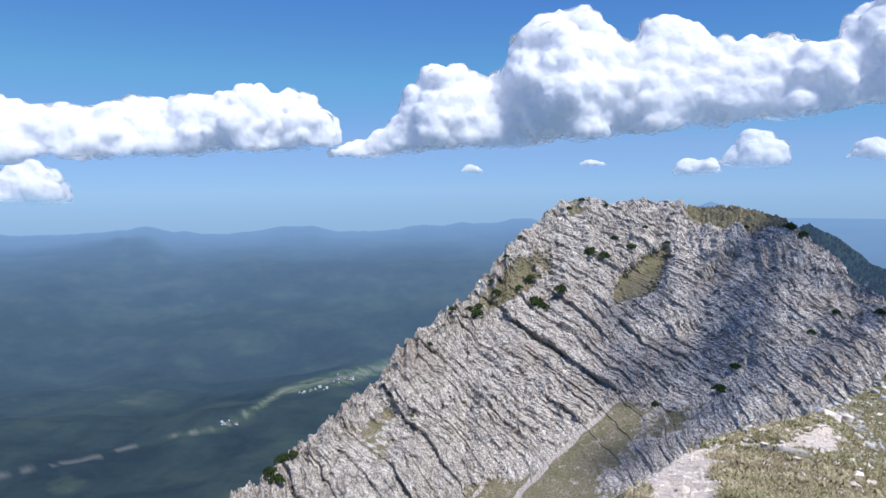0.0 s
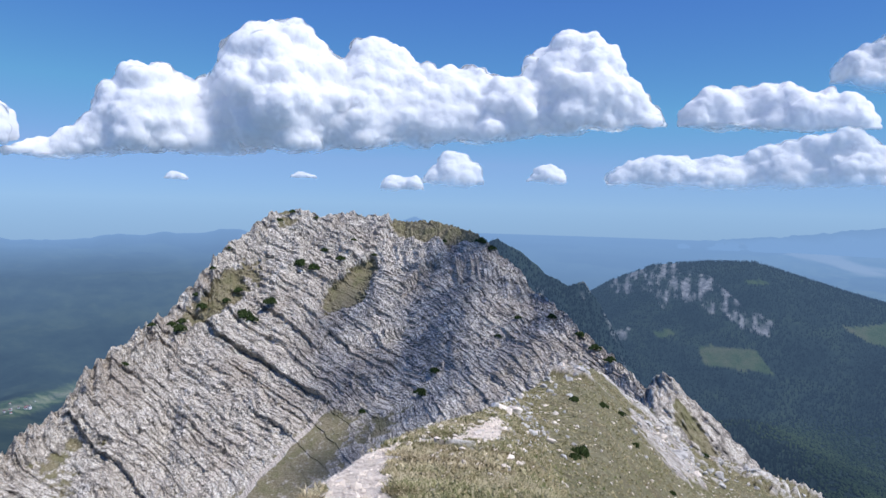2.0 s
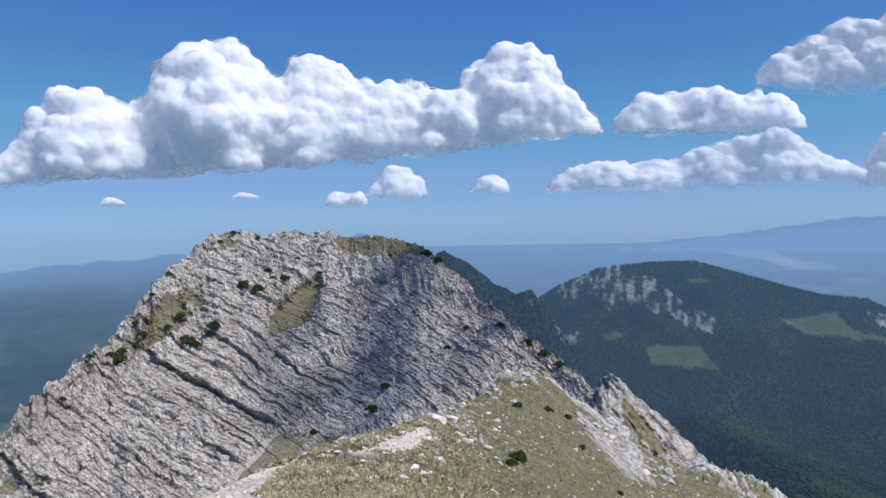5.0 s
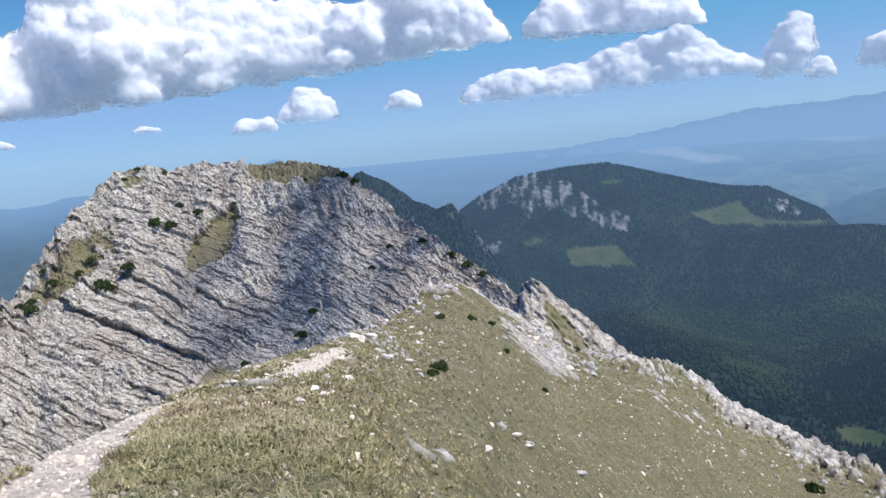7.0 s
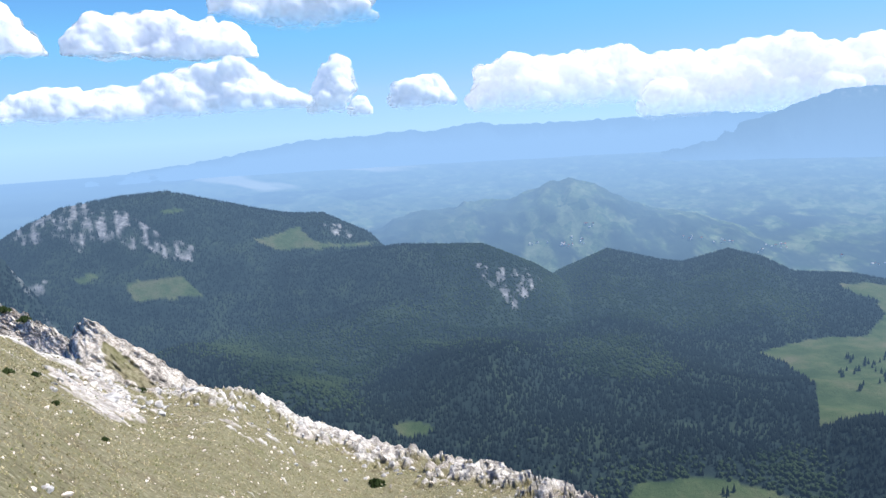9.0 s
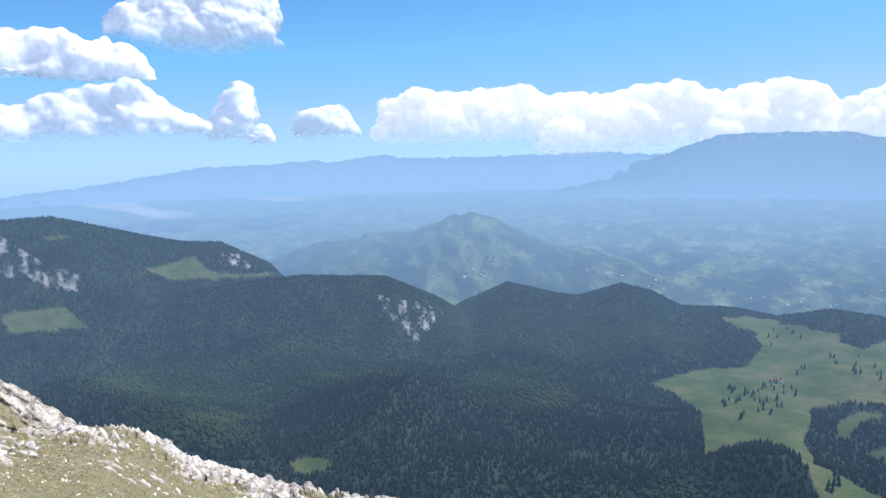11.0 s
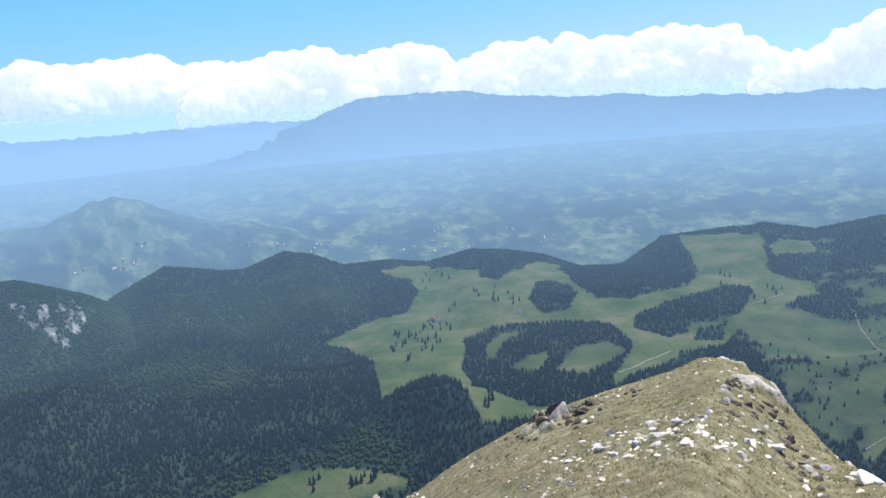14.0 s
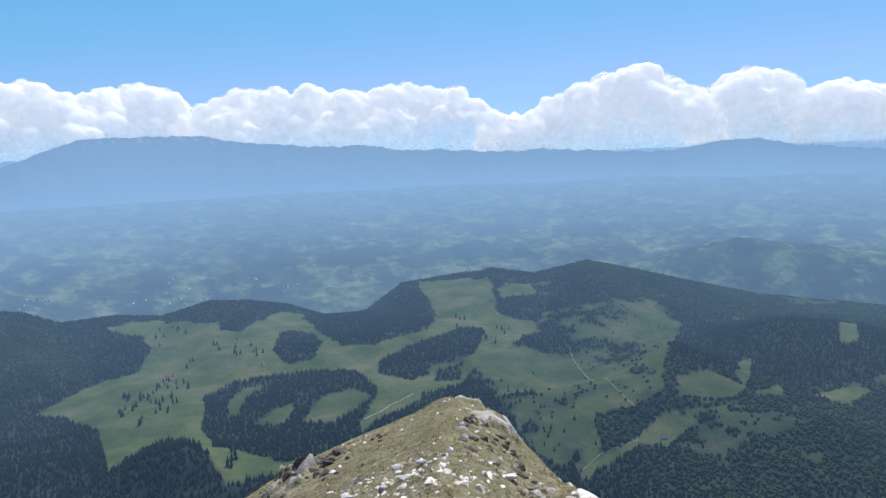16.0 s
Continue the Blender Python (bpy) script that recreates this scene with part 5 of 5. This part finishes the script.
# bearing, dip, width as a share of the distance
ROCKS = [(6.5, -26.5, .075), (5.2, -26.2, .05), (8.3, -27.2, .055), (0.9, -24.6, .05), (2.0, -25.0, .035), (12.3, -27.5, .022), (15.4, -25.3, .018), (14.3, -26.4, .024), (9.4, -27.1, .02), (35.4, -23.1, .035), (36.4, -23.7, .03), (37.6, -24.4, .03), (34.6, -22.8, .022),
         (41.4, -26.4, .025), (25.4, -15.5, .045), (26.6, -17.1, .03), (28.4, -17.6, .028), (29.3, -18.7, .02), (24.5, -15.3, .05), (39.8, -18.2, .03), (41.4, -19.4, .025), (43, -18.7, .03), (38.9, -16.6, .028), (37.7, -15.8, .028), (45.1, -21.6, .015), (-6, -21.4, .03), (-8.2, -21.1, .04), (-3, -21.9, .03),
         (119.9, -25, .035), (119, -23.8, .025), (121.1, -24.5, .025), (117.7, -24.7, .03), (122.4, -25.2, .025), (115.9, -25.5, .03), (125.5, -25.2, .035), (113.2, -25.9, .025), (120.7, -24.1, .02), (116.8, -24.3, .022), (111.4, -25.6, .02), (123.7, -24.7, .02), (131.5, -26.2, .06), (117.5, -25.3, .028)]
rng = np.random.default_rng(17)
SPUR = []
for k in range(110):  # dark broken rock on the flank of the spur
    h = rng.normal(109.3, 1.5) if k % 3 else rng.uniform(102, 117)
    SPUR.append((h, float(np.interp(h, RH, RE)) - 0.35 - abs(rng.normal(0, 0.75)), rng.uniform(0.012, 0.036) * (1 if abs(h - 109.3) < 2.5 else 0.55), 2))
for k in range(80):
    h = rng.uniform(121.5, 129)
    SPUR.append((h, float(np.interp(h, RH, RE)) - rng.uniform(1.0, 3.2), rng.uniform(0.012, 0.028), 2 if k % 4 else 1))
for k in range(75):  # flat white slabs across it
    h = rng.uniform(111, 127)
    SPUR.append((h, float(np.interp(h, [111, 118, 127], [-26, -24.5, -25.3])) + rng.normal(0, 0.45), rng.uniform(0.008, 0.026), 0))
OUTCROPS = []
# outcrops along the rim, on the shoulder and in the broken band below it
for h in np.arange(44, 75, 0.2):
    OUTCROPS.append((h + rng.normal(0, 0.3), float(np.interp(h, RH, RE)) - 0.3 - abs(rng.normal(0, 1.1)), rng.uniform(0.004, 0.015)))
for h in np.arange(23.5, 33, 0.16):
    OUTCROPS.append((h, float(np.interp(h, RH, RE)) - abs(rng.normal(0, 0.8)), rng.uniform(0.006, 0.019)))
for k in range(70):
    h = rng.normal(27.2, 1.3)
    OUTCROPS.append((h, -16.2 - 0.55 * (h - 27.2) + rng.normal(0, 0.6), rng.uniform(0.005, 0.016)))
for k in range(46):
    h = rng.normal(23, 2.2)
    OUTCROPS.append((h, -17.4 + rng.normal(0, 0.6), rng.uniform(0.004, 0.013)))
for k in range(70):
    h = rng.uniform(36, 44)
    OUTCROPS.append((h, -17.4 - 0.42 * (h - 40) + rng.normal(0, 0.7), rng.uniform(0.005, 0.018)))
spots = [on_slope(h, dip) for h, dip, share in OUTCROPS]
scatter("outcrop_stones", [stone_shape(90 + k, 2) for k in range(6)], np.array([q[:3] for q in spots]), np.array([q[3] * row[2] for q, row in zip(spots, OUTCROPS)]),
        GREY_STONE, "grey and pale limestone blocks breaking out of the turf", "stones", rng)
for k, (h, dip, share) in enumerate(ROCKS):
    bx, by, bz, far = on_slope(h, dip)
    size = share * far
    ob = new("rock", BIG[k % 6])
    ob.matrix_world = Matrix.Translation((bx, by, bz + 0.05 * size)) @ Matrix.Rotation(rng.uniform(0, 6.28), 4, "Z") @ Matrix.Diagonal((size, size, size * 0.7, 1))
    tagged(ob, "pale limestone rock half sunk in the turf" if k % 2 == 0 else "grey weathered limestone rock in the turf", "rock", "rocks on the ridge")


for place, size, tall, mesh, label in (((1.5, 8.0), 0.34, 1.7, BIG[1], "upright grey boulder at the edge of the trail"), ((1.76, 7.95), 0.2, 0.7, BIG[0], "white limestone block beside the boulder")):
    ob = new("rock", mesh)
    ob.matrix_world = Matrix.Translation((*place, on_ridge(*place) + 0.1 * size)) @ Matrix.Diagonal((size, size, size * tall, 1))
    tagged(ob, label, "rock", "rocks on the ridge")


BROWN_STONE = plain("brown_weathered_limestone", (0.12, 0.1, 0.083), 0.95, 2.5, 0.5)
BROWN = [array_mesh("rock", *stone_shape(70 + k, 3), BROWN_STONE, soft=False) for k in range(4)]
for k, (h, dip, share, kind) in enumerate(SPUR):
    bx, by, bz, far = on_slope(h, dip)
    size = share * far
    ob = new("rock", (BIG[2 * (k % 3)], BIG[1 + 2 * (k % 3)], BROWN[k % 4])[kind])
    ob.matrix_world = (Matrix.Translation((bx, by, bz - 0.08 * size)) @ Matrix.Rotation(rng.uniform(0, 6.28), 4, "Z") @ Matrix.Rotation(rng.normal(0, 0.25), 4, "X")
                       @ Matrix.Diagonal((size, size, size * (0.35, 1.0, 1.45)[kind], 1)))
    tagged(ob, ("flat white limestone slab lying on the spur", "grey weathered limestone rock in the turf", "dark brown craggy rock on the spur")[kind], "rock", "rocks on the ridge")


# second set: the same blades about a third darker, shade painted in for the spur
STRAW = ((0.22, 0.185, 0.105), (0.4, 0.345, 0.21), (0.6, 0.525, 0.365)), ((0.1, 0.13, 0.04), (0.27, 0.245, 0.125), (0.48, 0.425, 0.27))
SHADED_STRAW = ((0.15, 0.115, 0.055), (0.26, 0.21, 0.11), (0.4, 0.33, 0.195)), ((0.055, 0.085, 0.022), (0.17, 0.155, 0.068), (0.3, 0.26, 0.145))


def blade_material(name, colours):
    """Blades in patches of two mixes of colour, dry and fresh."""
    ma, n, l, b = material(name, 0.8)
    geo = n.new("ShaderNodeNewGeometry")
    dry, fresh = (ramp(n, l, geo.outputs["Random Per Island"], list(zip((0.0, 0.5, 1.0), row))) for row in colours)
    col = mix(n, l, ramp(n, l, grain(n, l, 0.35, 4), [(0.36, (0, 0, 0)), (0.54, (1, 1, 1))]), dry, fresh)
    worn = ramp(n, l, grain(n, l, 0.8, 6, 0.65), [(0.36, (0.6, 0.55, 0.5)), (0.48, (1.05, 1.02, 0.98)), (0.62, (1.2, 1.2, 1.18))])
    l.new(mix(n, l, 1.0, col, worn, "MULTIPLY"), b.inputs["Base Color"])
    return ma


def tuft_shape(seed):
    """A tuft of bent blades, one unit high."""
    rng = np.random.default_rng(seed)
    verts, faces = [], []
    for k in range(9):
        a, lean, tall = rng.uniform(0, 6.28), rng.uniform(0.5, 1.3), rng.uniform(0.5, 1.0)
        root = np.array([rng.uniform(-0.3, 0.3), rng.uniform(-0.3, 0.3), -0.05])
        way, side = np.array([math.cos(a), math.sin(a), 0]), np.array([-math.sin(a), math.cos(a), 0]) * 0.03
        mid = root + way * lean * 0.35 + np.array([0, 0, tall * 0.65])
        tip = root + way * lean + np.array([0, 0, tall * (1 - 0.35 * lean)])
        c = len(verts)
        verts += [root, mid + side, mid - side, tip]
        faces += [(c, c + 1, c + 2), (c + 2, c + 1, c + 3)]
    return np.array(verts), np.array(faces)


rng = np.random.default_rng(23)
n = 30000
gh = rng.uniform(-12, 140, n)
gr = 1.6 + 20 * rng.random(n) ** 1.3
fit_rim = gr < 1.02 * np.interp(gh, RH, RR)
gh, gr = gh[fit_rim], gr[fit_rim]
gx, gy, gz, gt, gp = ridge_surface(gh, gr)
keep = (gt > 0.45) & (gp < 0.3) & (rng.random(len(gx)) < 0.35 + 0.5 * smooth(-0.3, 0.3, fbm(gx * 0.5, gy * 0.5, 0 * gx, 3, 141)))
# the spur takes the set with the painted shade
for name, pick, colours, label in (("dry_grass", gh < 92, STRAW, "dry olive and straw-coloured mountain grass"), ("spur_grass", gh >= 92, SHADED_STRAW, "short brown-olive grass covering the spur, shade painted in")):
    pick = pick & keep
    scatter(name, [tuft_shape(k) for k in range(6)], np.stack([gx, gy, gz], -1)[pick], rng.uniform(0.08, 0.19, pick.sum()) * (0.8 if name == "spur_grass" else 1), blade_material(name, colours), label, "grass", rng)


def clump_shape(seed):
    """A coarse tussock of a few broad blades, one unit wide."""
    rng = np.random.default_rng(seed)
    verts, faces = [], []
    for k in range(5):
        a = rng.uniform(0, 6.28)
        root = np.array([rng.uniform(-0.35, 0.35), rng.uniform(-0.35, 0.35), -0.08])
        side = np.array([-math.sin(a), math.cos(a), 0]) * rng.uniform(0.1, 0.2)
        tip = root + np.array([math.cos(a) * 0.4, math.sin(a) * 0.4, rng.uniform(0.2, 0.42)])
        faces.append((len(verts), len(verts) + 1, len(verts) + 2))
        verts += [root - side, root + side, tip]
    return np.array(verts), np.array(faces)


n = 62000
gh, gs = np.concatenate([rng.uniform(-10, 84, n), rng.uniform(84, 132, n // 9)]), rng.random(n + n // 9) ** 0.75
gr = gs * np.interp(gh, RH, RR)
gx, gy, gz, gt, gp = ridge_surface(gh, gr)
keep = (gr > 7) & (gp < 0.3) & (rng.random(len(gx)) < 0.1 + 0.9 * smooth(0.35, 0.8, gt))
for name, pick, colours, label in (("mountain_grass", gh < 92, STRAW, "dry olive tussocks covering the slope below the ridge"), ("spur_tussocks", gh >= 92, SHADED_STRAW, "low brown tussocks on the spur, shade painted in")):
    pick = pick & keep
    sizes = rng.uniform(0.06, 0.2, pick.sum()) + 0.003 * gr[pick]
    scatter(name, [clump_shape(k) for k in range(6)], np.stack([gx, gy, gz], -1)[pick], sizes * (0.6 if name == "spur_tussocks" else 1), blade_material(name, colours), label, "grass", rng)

# ================= shrubs =================
SHRUB = tree_material("dwarf_pine_needles", (0.018, 0.032, 0.012), (0.055, 0.075, 0.028), far=False)
BARK = plain("bark", (0.09, 0.065, 0.045), 0.95, 4.0, 0.4)


def shrub_meshes(seed):
    """Foliage of many upward sprays, and the low stems below it; two units wide."""
    rng = np.random.default_rng(seed)
    n = 170
    a, d = rng.uniform(0, 6.28, n), np.sqrt(rng.random(n))
    lump = 0.75 + 0.35 * np.sin(a * 3 + seed)
    root = np.stack([d * np.cos(a) * lump, d * np.sin(a) * lump, 0.45 * (1 - d * d) + rng.uniform(-0.05, 0.2, n)], 1)
    verts, faces = cone_set(root, rng.uniform(0.2, 0.42, n), rng.uniform(0.22, 0.4, n), 4, rng, 1)
    foliage = array_mesh("foliage", verts, faces, SHRUB, soft=False)
    bm = bmesh.new()
    for k in range(7):
        t = rng.uniform(0, 6.28)
        m = Matrix.Translation((0.3 * math.cos(t), 0.3 * math.sin(t), 0.15)) @ Matrix.Rotation(t, 4, "Z") @ Matrix.Rotation(1.0, 4, "Y")
        bmesh.ops.create_cone(bm, segments=5, radius1=0.05, radius2=0.02, depth=0.8, matrix=m)
    stems = bpy.data.meshes.new("stem")
    bm.to_mesh(stems)
    bm.free()
    stems.materials.append(BARK)
    return foliage, stems


SHRUBS = [shrub_meshes(k) for k in range(4)]


def shrub(place, wide, k, label):
    ob = new("dwarf_pine")
    ob.matrix_world = Matrix.Translation(place) @ Matrix.Rotation(k * 1.7, 4, "Z") @ Matrix.Diagonal((wide, wide, wide * 1.05, 1))
    part("foliage", SHRUBS[k % 4][0], ob)
    part("stem", SHRUBS[k % 4][1], ob)
    tagged(ob, label, "shrub", "shrubs on the rock")


def on_mountain(h, dip):
    ce, fe = np.interp(h, CH, CE), np.interp(h, CH, FE)
    px, py, pz, _, _, _ = mountain_surface(np.array([h]), np.array([(dip - fe) / (ce - fe)]))
    return float(px[0]), float(py[0]), float(pz[0])


PINES = [(11.5, -5.3, 4.2), (12.4, -5.6, 3.6), (13.3, -4.1, 2.4), (14.5, -5.1, 2.8), (15.5, -3.7, 1.8), (7.3, -9.3, 4.4), (7.9, -9.6, 3.2), (9.3, -8.4, 3.8), (6.9, -7.2, 2.8), (4.3, -8.5, 3.0), (2.7, -10.1, 3.6), (2.9, -9.6, 2.6), (6.0, -8.0, 2.2),
         (3.9, -7.6, 2.2), (2.2, -9.6, 2.4), (22.0, -13.0, 2.4), (21.0, -14.6, 3.0), (16.4, -16.1, 2.0), (26.9, -10.4, 1.6), (25.4, -3.2, 3.4), (17.1, -4.5, 1.8), (-13.5, -21.4, 3.6), (-12.6, -20.8, 3.2), (-11.8, -20.2, 2.6), (-13, -22, 3.2),
         (-1.0, -12.3, 2.0), (22.5, -3.1, 1.8), (26.2, -3.7, 2.6), (9.8, -1.6, 2.0), (10.8, -1.2, 2.2), (12.6, -1.5, 1.8), (5.0, -5.8, 1.8), (6.2, -4.4, 1.6), (28.4, -9.2, 1.8), (31.0, -9.0, 2.2), (33.2, -10.3, 2.4), (34.4, -11.2, 2.6), (35.6, -12.0, 2.4), (0.8, -9.9, 2.0)]
for k, (h, dip, wide) in enumerate(PINES):
    shrub(on_mountain(h, dip), wide, k, "dark green dwarf pine clinging to the rock face")
for k, (h, dip, wide) in enumerate([(30.9, -18.4, 0.5), (30.2, -18.7, 0.32), (59, -26.9, 1.6), (36.4, -17.3, 0.5), (33.8, -14.6, 0.6), (31.4, -14.4, 0.5), (35.4, -15.2, 0.6), (39.2, -20.4, 0.4), (41.9, -17.6, 0.9)]):
    shrub(on_slope(h, dip)[:3], wide, k, "small dark juniper bush in the dry turf")


# ================= valley details =================
SPRUCE = tree_material("spruce_needles", (0.01, 0.02, 0.014), (0.02, 0.035, 0.02))


def spruce():
    """One lone spruce with a trunk and a crown of drooping whorls, one unit high."""
    rng = np.random.default_rng(3)
    ob = new("spruce_tree")
    bm = bmesh.new()
    bmesh.ops.create_cone(bm, segments=6, radius1=0.028, radius2=0.008, depth=0.5, matrix=Matrix.Translation((0, 0, 0.2)))
    trunk = bpy.data.meshes.new("trunk")
    bm.to_mesh(trunk)
    bm.free()
    trunk.materials.append(BARK)
    part("trunk", trunk, ob)
    verts, faces, c = [], [], 0
    for k in range(7):
        low, wide, tall = 0.1 + 0.115 * k, 0.24 * (1 - k / 8), 0.26
        ring = [(wide * rng.uniform(0.65, 1.2) * math.cos(a), wide * rng.uniform(0.65, 1.2) * math.sin(a), low + rng.uniform(-0.03, 0.03)) for a in np.arange(9) * 0.698 + k]
        verts += ring + [(0, 0, low + tall)]
        faces += [(c + i, c + (i + 1) % 9, c + 9) for i in range(9)]
        c += 10
    part("crown", array_mesh("crown", np.array(verts), np.array(faces), SPRUCE, soft=False), ob)
    return tagged(ob, "lone dark spruce standing on the mountain meadow", "tree", "lone spruces")


def on_valley(h, dip):
    """The first ground of the valley that a bearing and a dip meet."""
    r = np.linspace(880, 2590, 900)
    z = valley_height(np.full(900, float(h)), r)
    i = int(np.argmax(np.degrees(np.arctan2(z, r)) >= dip)) or 899
    px, py = polar(h, r[i])
    return float(px), float(py), float(z[i])


SOLO = [(95.3, -14.2), (97.3, -16.9), (98, -16.6), (99.3, -17.1), (95.4, -18), (97.2, -18.2), (101.6, -14.5), (103.3, -15.3), (122.5, -15.6), (124, -15.2), (120.5, -14), (102.3, -22.8), (101.6, -23.2), (106.4, -23.4), (94.8, -17.2), (95.9, -17.6), (96.6, -17.9),
        (97.7, -16.8), (97.2, -18.5), (99.8, -15.4), (94.5, -18.5), (95.8, -19.1), (98.1, -17.7), (103, -14.8), (104.5, -15.6), (97.4, -13.4), (98.6, -12.8), (93.8, -15.6), (87, -27.2), (90, -27.6), (92, -27.5)]
rng = np.random.default_rng(31)
first = None
for h, dip in SOLO:
    for k in range(4):
        place = on_valley(h + (rng.normal(0, 0.35) if k else 0), dip + (rng.normal(0, 0.3) if k else 0))
        tall = rng.uniform(9, 15)
        m = Matrix.Translation(place) @ Matrix.Rotation(rng.uniform(0, 6.28), 4, "Z") @ Matrix.Diagonal((tall, tall, tall, 1))
        if first is None:
            first = spruce()
            first.matrix_world = m
        else:
            copy_thing(first, Matrix.Translation(place) @ Matrix.Rotation(rng.uniform(0, 6.28), 4, "Z")).scale = (tall, tall, tall)

DIRT = plain("pale_dirt", (0.24, 0.22, 0.185), 0.95, 0.2, 0.25, True)
WHITEWASH = plain("whitewash", (0.75, 0.73, 0.7), 0.8, 0.5, 0.1, True)
ROOF = plain("roof_tiles", (0.25, 0.11, 0.08), 0.8, 0.5, 0.3, True)
TIN = plain("tin_roof", (0.5, 0.5, 0.52), 0.5, 0.5, 0.15, True)


def track(name, line, wide, label):
    """A dirt road laid on the valley ground."""
    pts = [Vector(on_valley(h, d)) for h, d in line]
    verts, faces = [], []
    for a, b in zip(pts, pts[1:]):
        for t in np.linspace(0, 1, 14, endpoint=False):
            p = a.lerp(b, t)
            h, r = math.degrees(math.atan2(p.x, p.y)), math.hypot(p.x, p.y)
            z = float(valley_height(np.array([h]), np.array([r]))[0])
            side = Vector((-(b - a).y, (b - a).x, 0)).normalized() * wide
            for q in (p - side, p + side):
                verts.append((q.x, q.y, z + 1.2))
    faces = [(2 * i, 2 * i + 1, 2 * i + 3, 2 * i + 2) for i in range(len(verts) // 2 - 1)]
    tagged(new(name, array_mesh(name, np.array(verts), np.array(faces), DIRT)), label, "road", kind="structure")


track("road", [(112.5, -21.1), (113.6, -20.7), (114.6, -20.2), (116.7, -19.4)], 1.3, "pale dirt track through the meadow")
track("road", [(129.0, -16.1), (129.4, -17.3), (130.5, -18.6), (132.7, -19.4), (133.5, -20.1), (134.4, -21.1)], 0.6, "pale dirt track through the meadow")
track("road", [(129.9, -25.3), (131.3, -24.1), (133.1, -23.4), (134.4, -22.9)], 0.5, "pale dirt track through the meadow")
track("road", [(122.4, -15.9), (124.6, -15.2)], 0.8, "pale dirt track through the meadow")


def house_meshes(roof):
    bm = bmesh.new()
    bmesh.ops.create_cube(bm, size=1.0, matrix=Matrix.Translation((0, 0, 0.2)) @ Matrix.Diagonal((1.0, 0.7, 0.6, 1)))
    wall = bpy.data.meshes.new("wall")
    bm.to_mesh(wall)
    bm.free()
    wall.materials.append(WHITEWASH)
    v = np.array([(-.56, -.42, .48), (.56, -.42, .48), (.56, .42, .48), (-.56, .42, .48), (-.56, 0, .86), (.56, 0, .86)])
    top = bpy.data.meshes.new("roof")
    top.from_pydata([tuple(q) for q in v], [], [(0, 1, 5, 4), (2, 3, 4, 5), (0, 4, 3), (1, 2, 5), (0, 3, 2, 1)])
    top.materials.append(roof)
    return wall, top


HOUSES = [house_meshes(ROOF), house_meshes(TIN)]


def house(place, size, k, turn, label):
    ob = new("house")
    ob.matrix_world = Matrix.Translation(place) @ Matrix.Rotation(turn, 4, "Z") @ Matrix.Diagonal((size, size, size, 1))
    part("wall", HOUSES[k % 2][0], ob)
    part("roof", HOUSES[k % 2][1], ob)
    tagged(ob, label, "house", "houses in the valley")


def on_far(h, dip):
    r = np.linspace(1300, 4700, 1500)
    z = far_height(np.full(1500, float(h)), r)
    i = int(np.argmax(np.degrees(np.arctan2(z, r)) >= dip))
    px, py = polar(h, r[i])
    return float(px), float(py), float(z[i])


VILLAGES = [(-9.6, -14.9, 9), (-8.2, -14.4, 9), (-10.8, -15.2, 8), (-7.0, -14.2, 8), (-16.8, -17.1, 8), (94.3, -10.3, 15), (90.5, -9.6, 10), (96.9, -10.7, 9), (97.9, -10.1, 8), (100, -11.1, 9), (101.3, -11.0, 9), (104.1, -10.1, 10), (107.2, -10.7, 10), (74.8, -9.4, 9), (75.6, -9.5, 8), (77.2, -8.0, 9), (76.2, -9.3, 8), (72.9, -9.2, 8), (84.4, -9.2, 9), (89.2, -10.0, 9),
            (87.0, -9.4, 9), (112, -10.6, 9), (99, -9.4, 9)]
rng = np.random.default_rng(41)
for h, dip, size in VILLAGES:
    for k in range(1 if size > 14 else 6):
        house(on_far(h + (rng.normal(0, 0.6) if k else 0), dip + (rng.normal(0, 0.16) if k else 0)), size * rng.uniform(0.45, 0.8), int(rng.integers(0, 2)), rng.uniform(0, 3), "white village house far out in the hills")
for h, dip in [(97.6, -16.5), (98.0, -16.4), (98.3, -16.5), (104.9, -16.3), (136.3, -22.6)]:
    house(on_valley(h, dip), 8, 0, rng.uniform(0, 3), "small herdsman's hut on the mountain meadow")
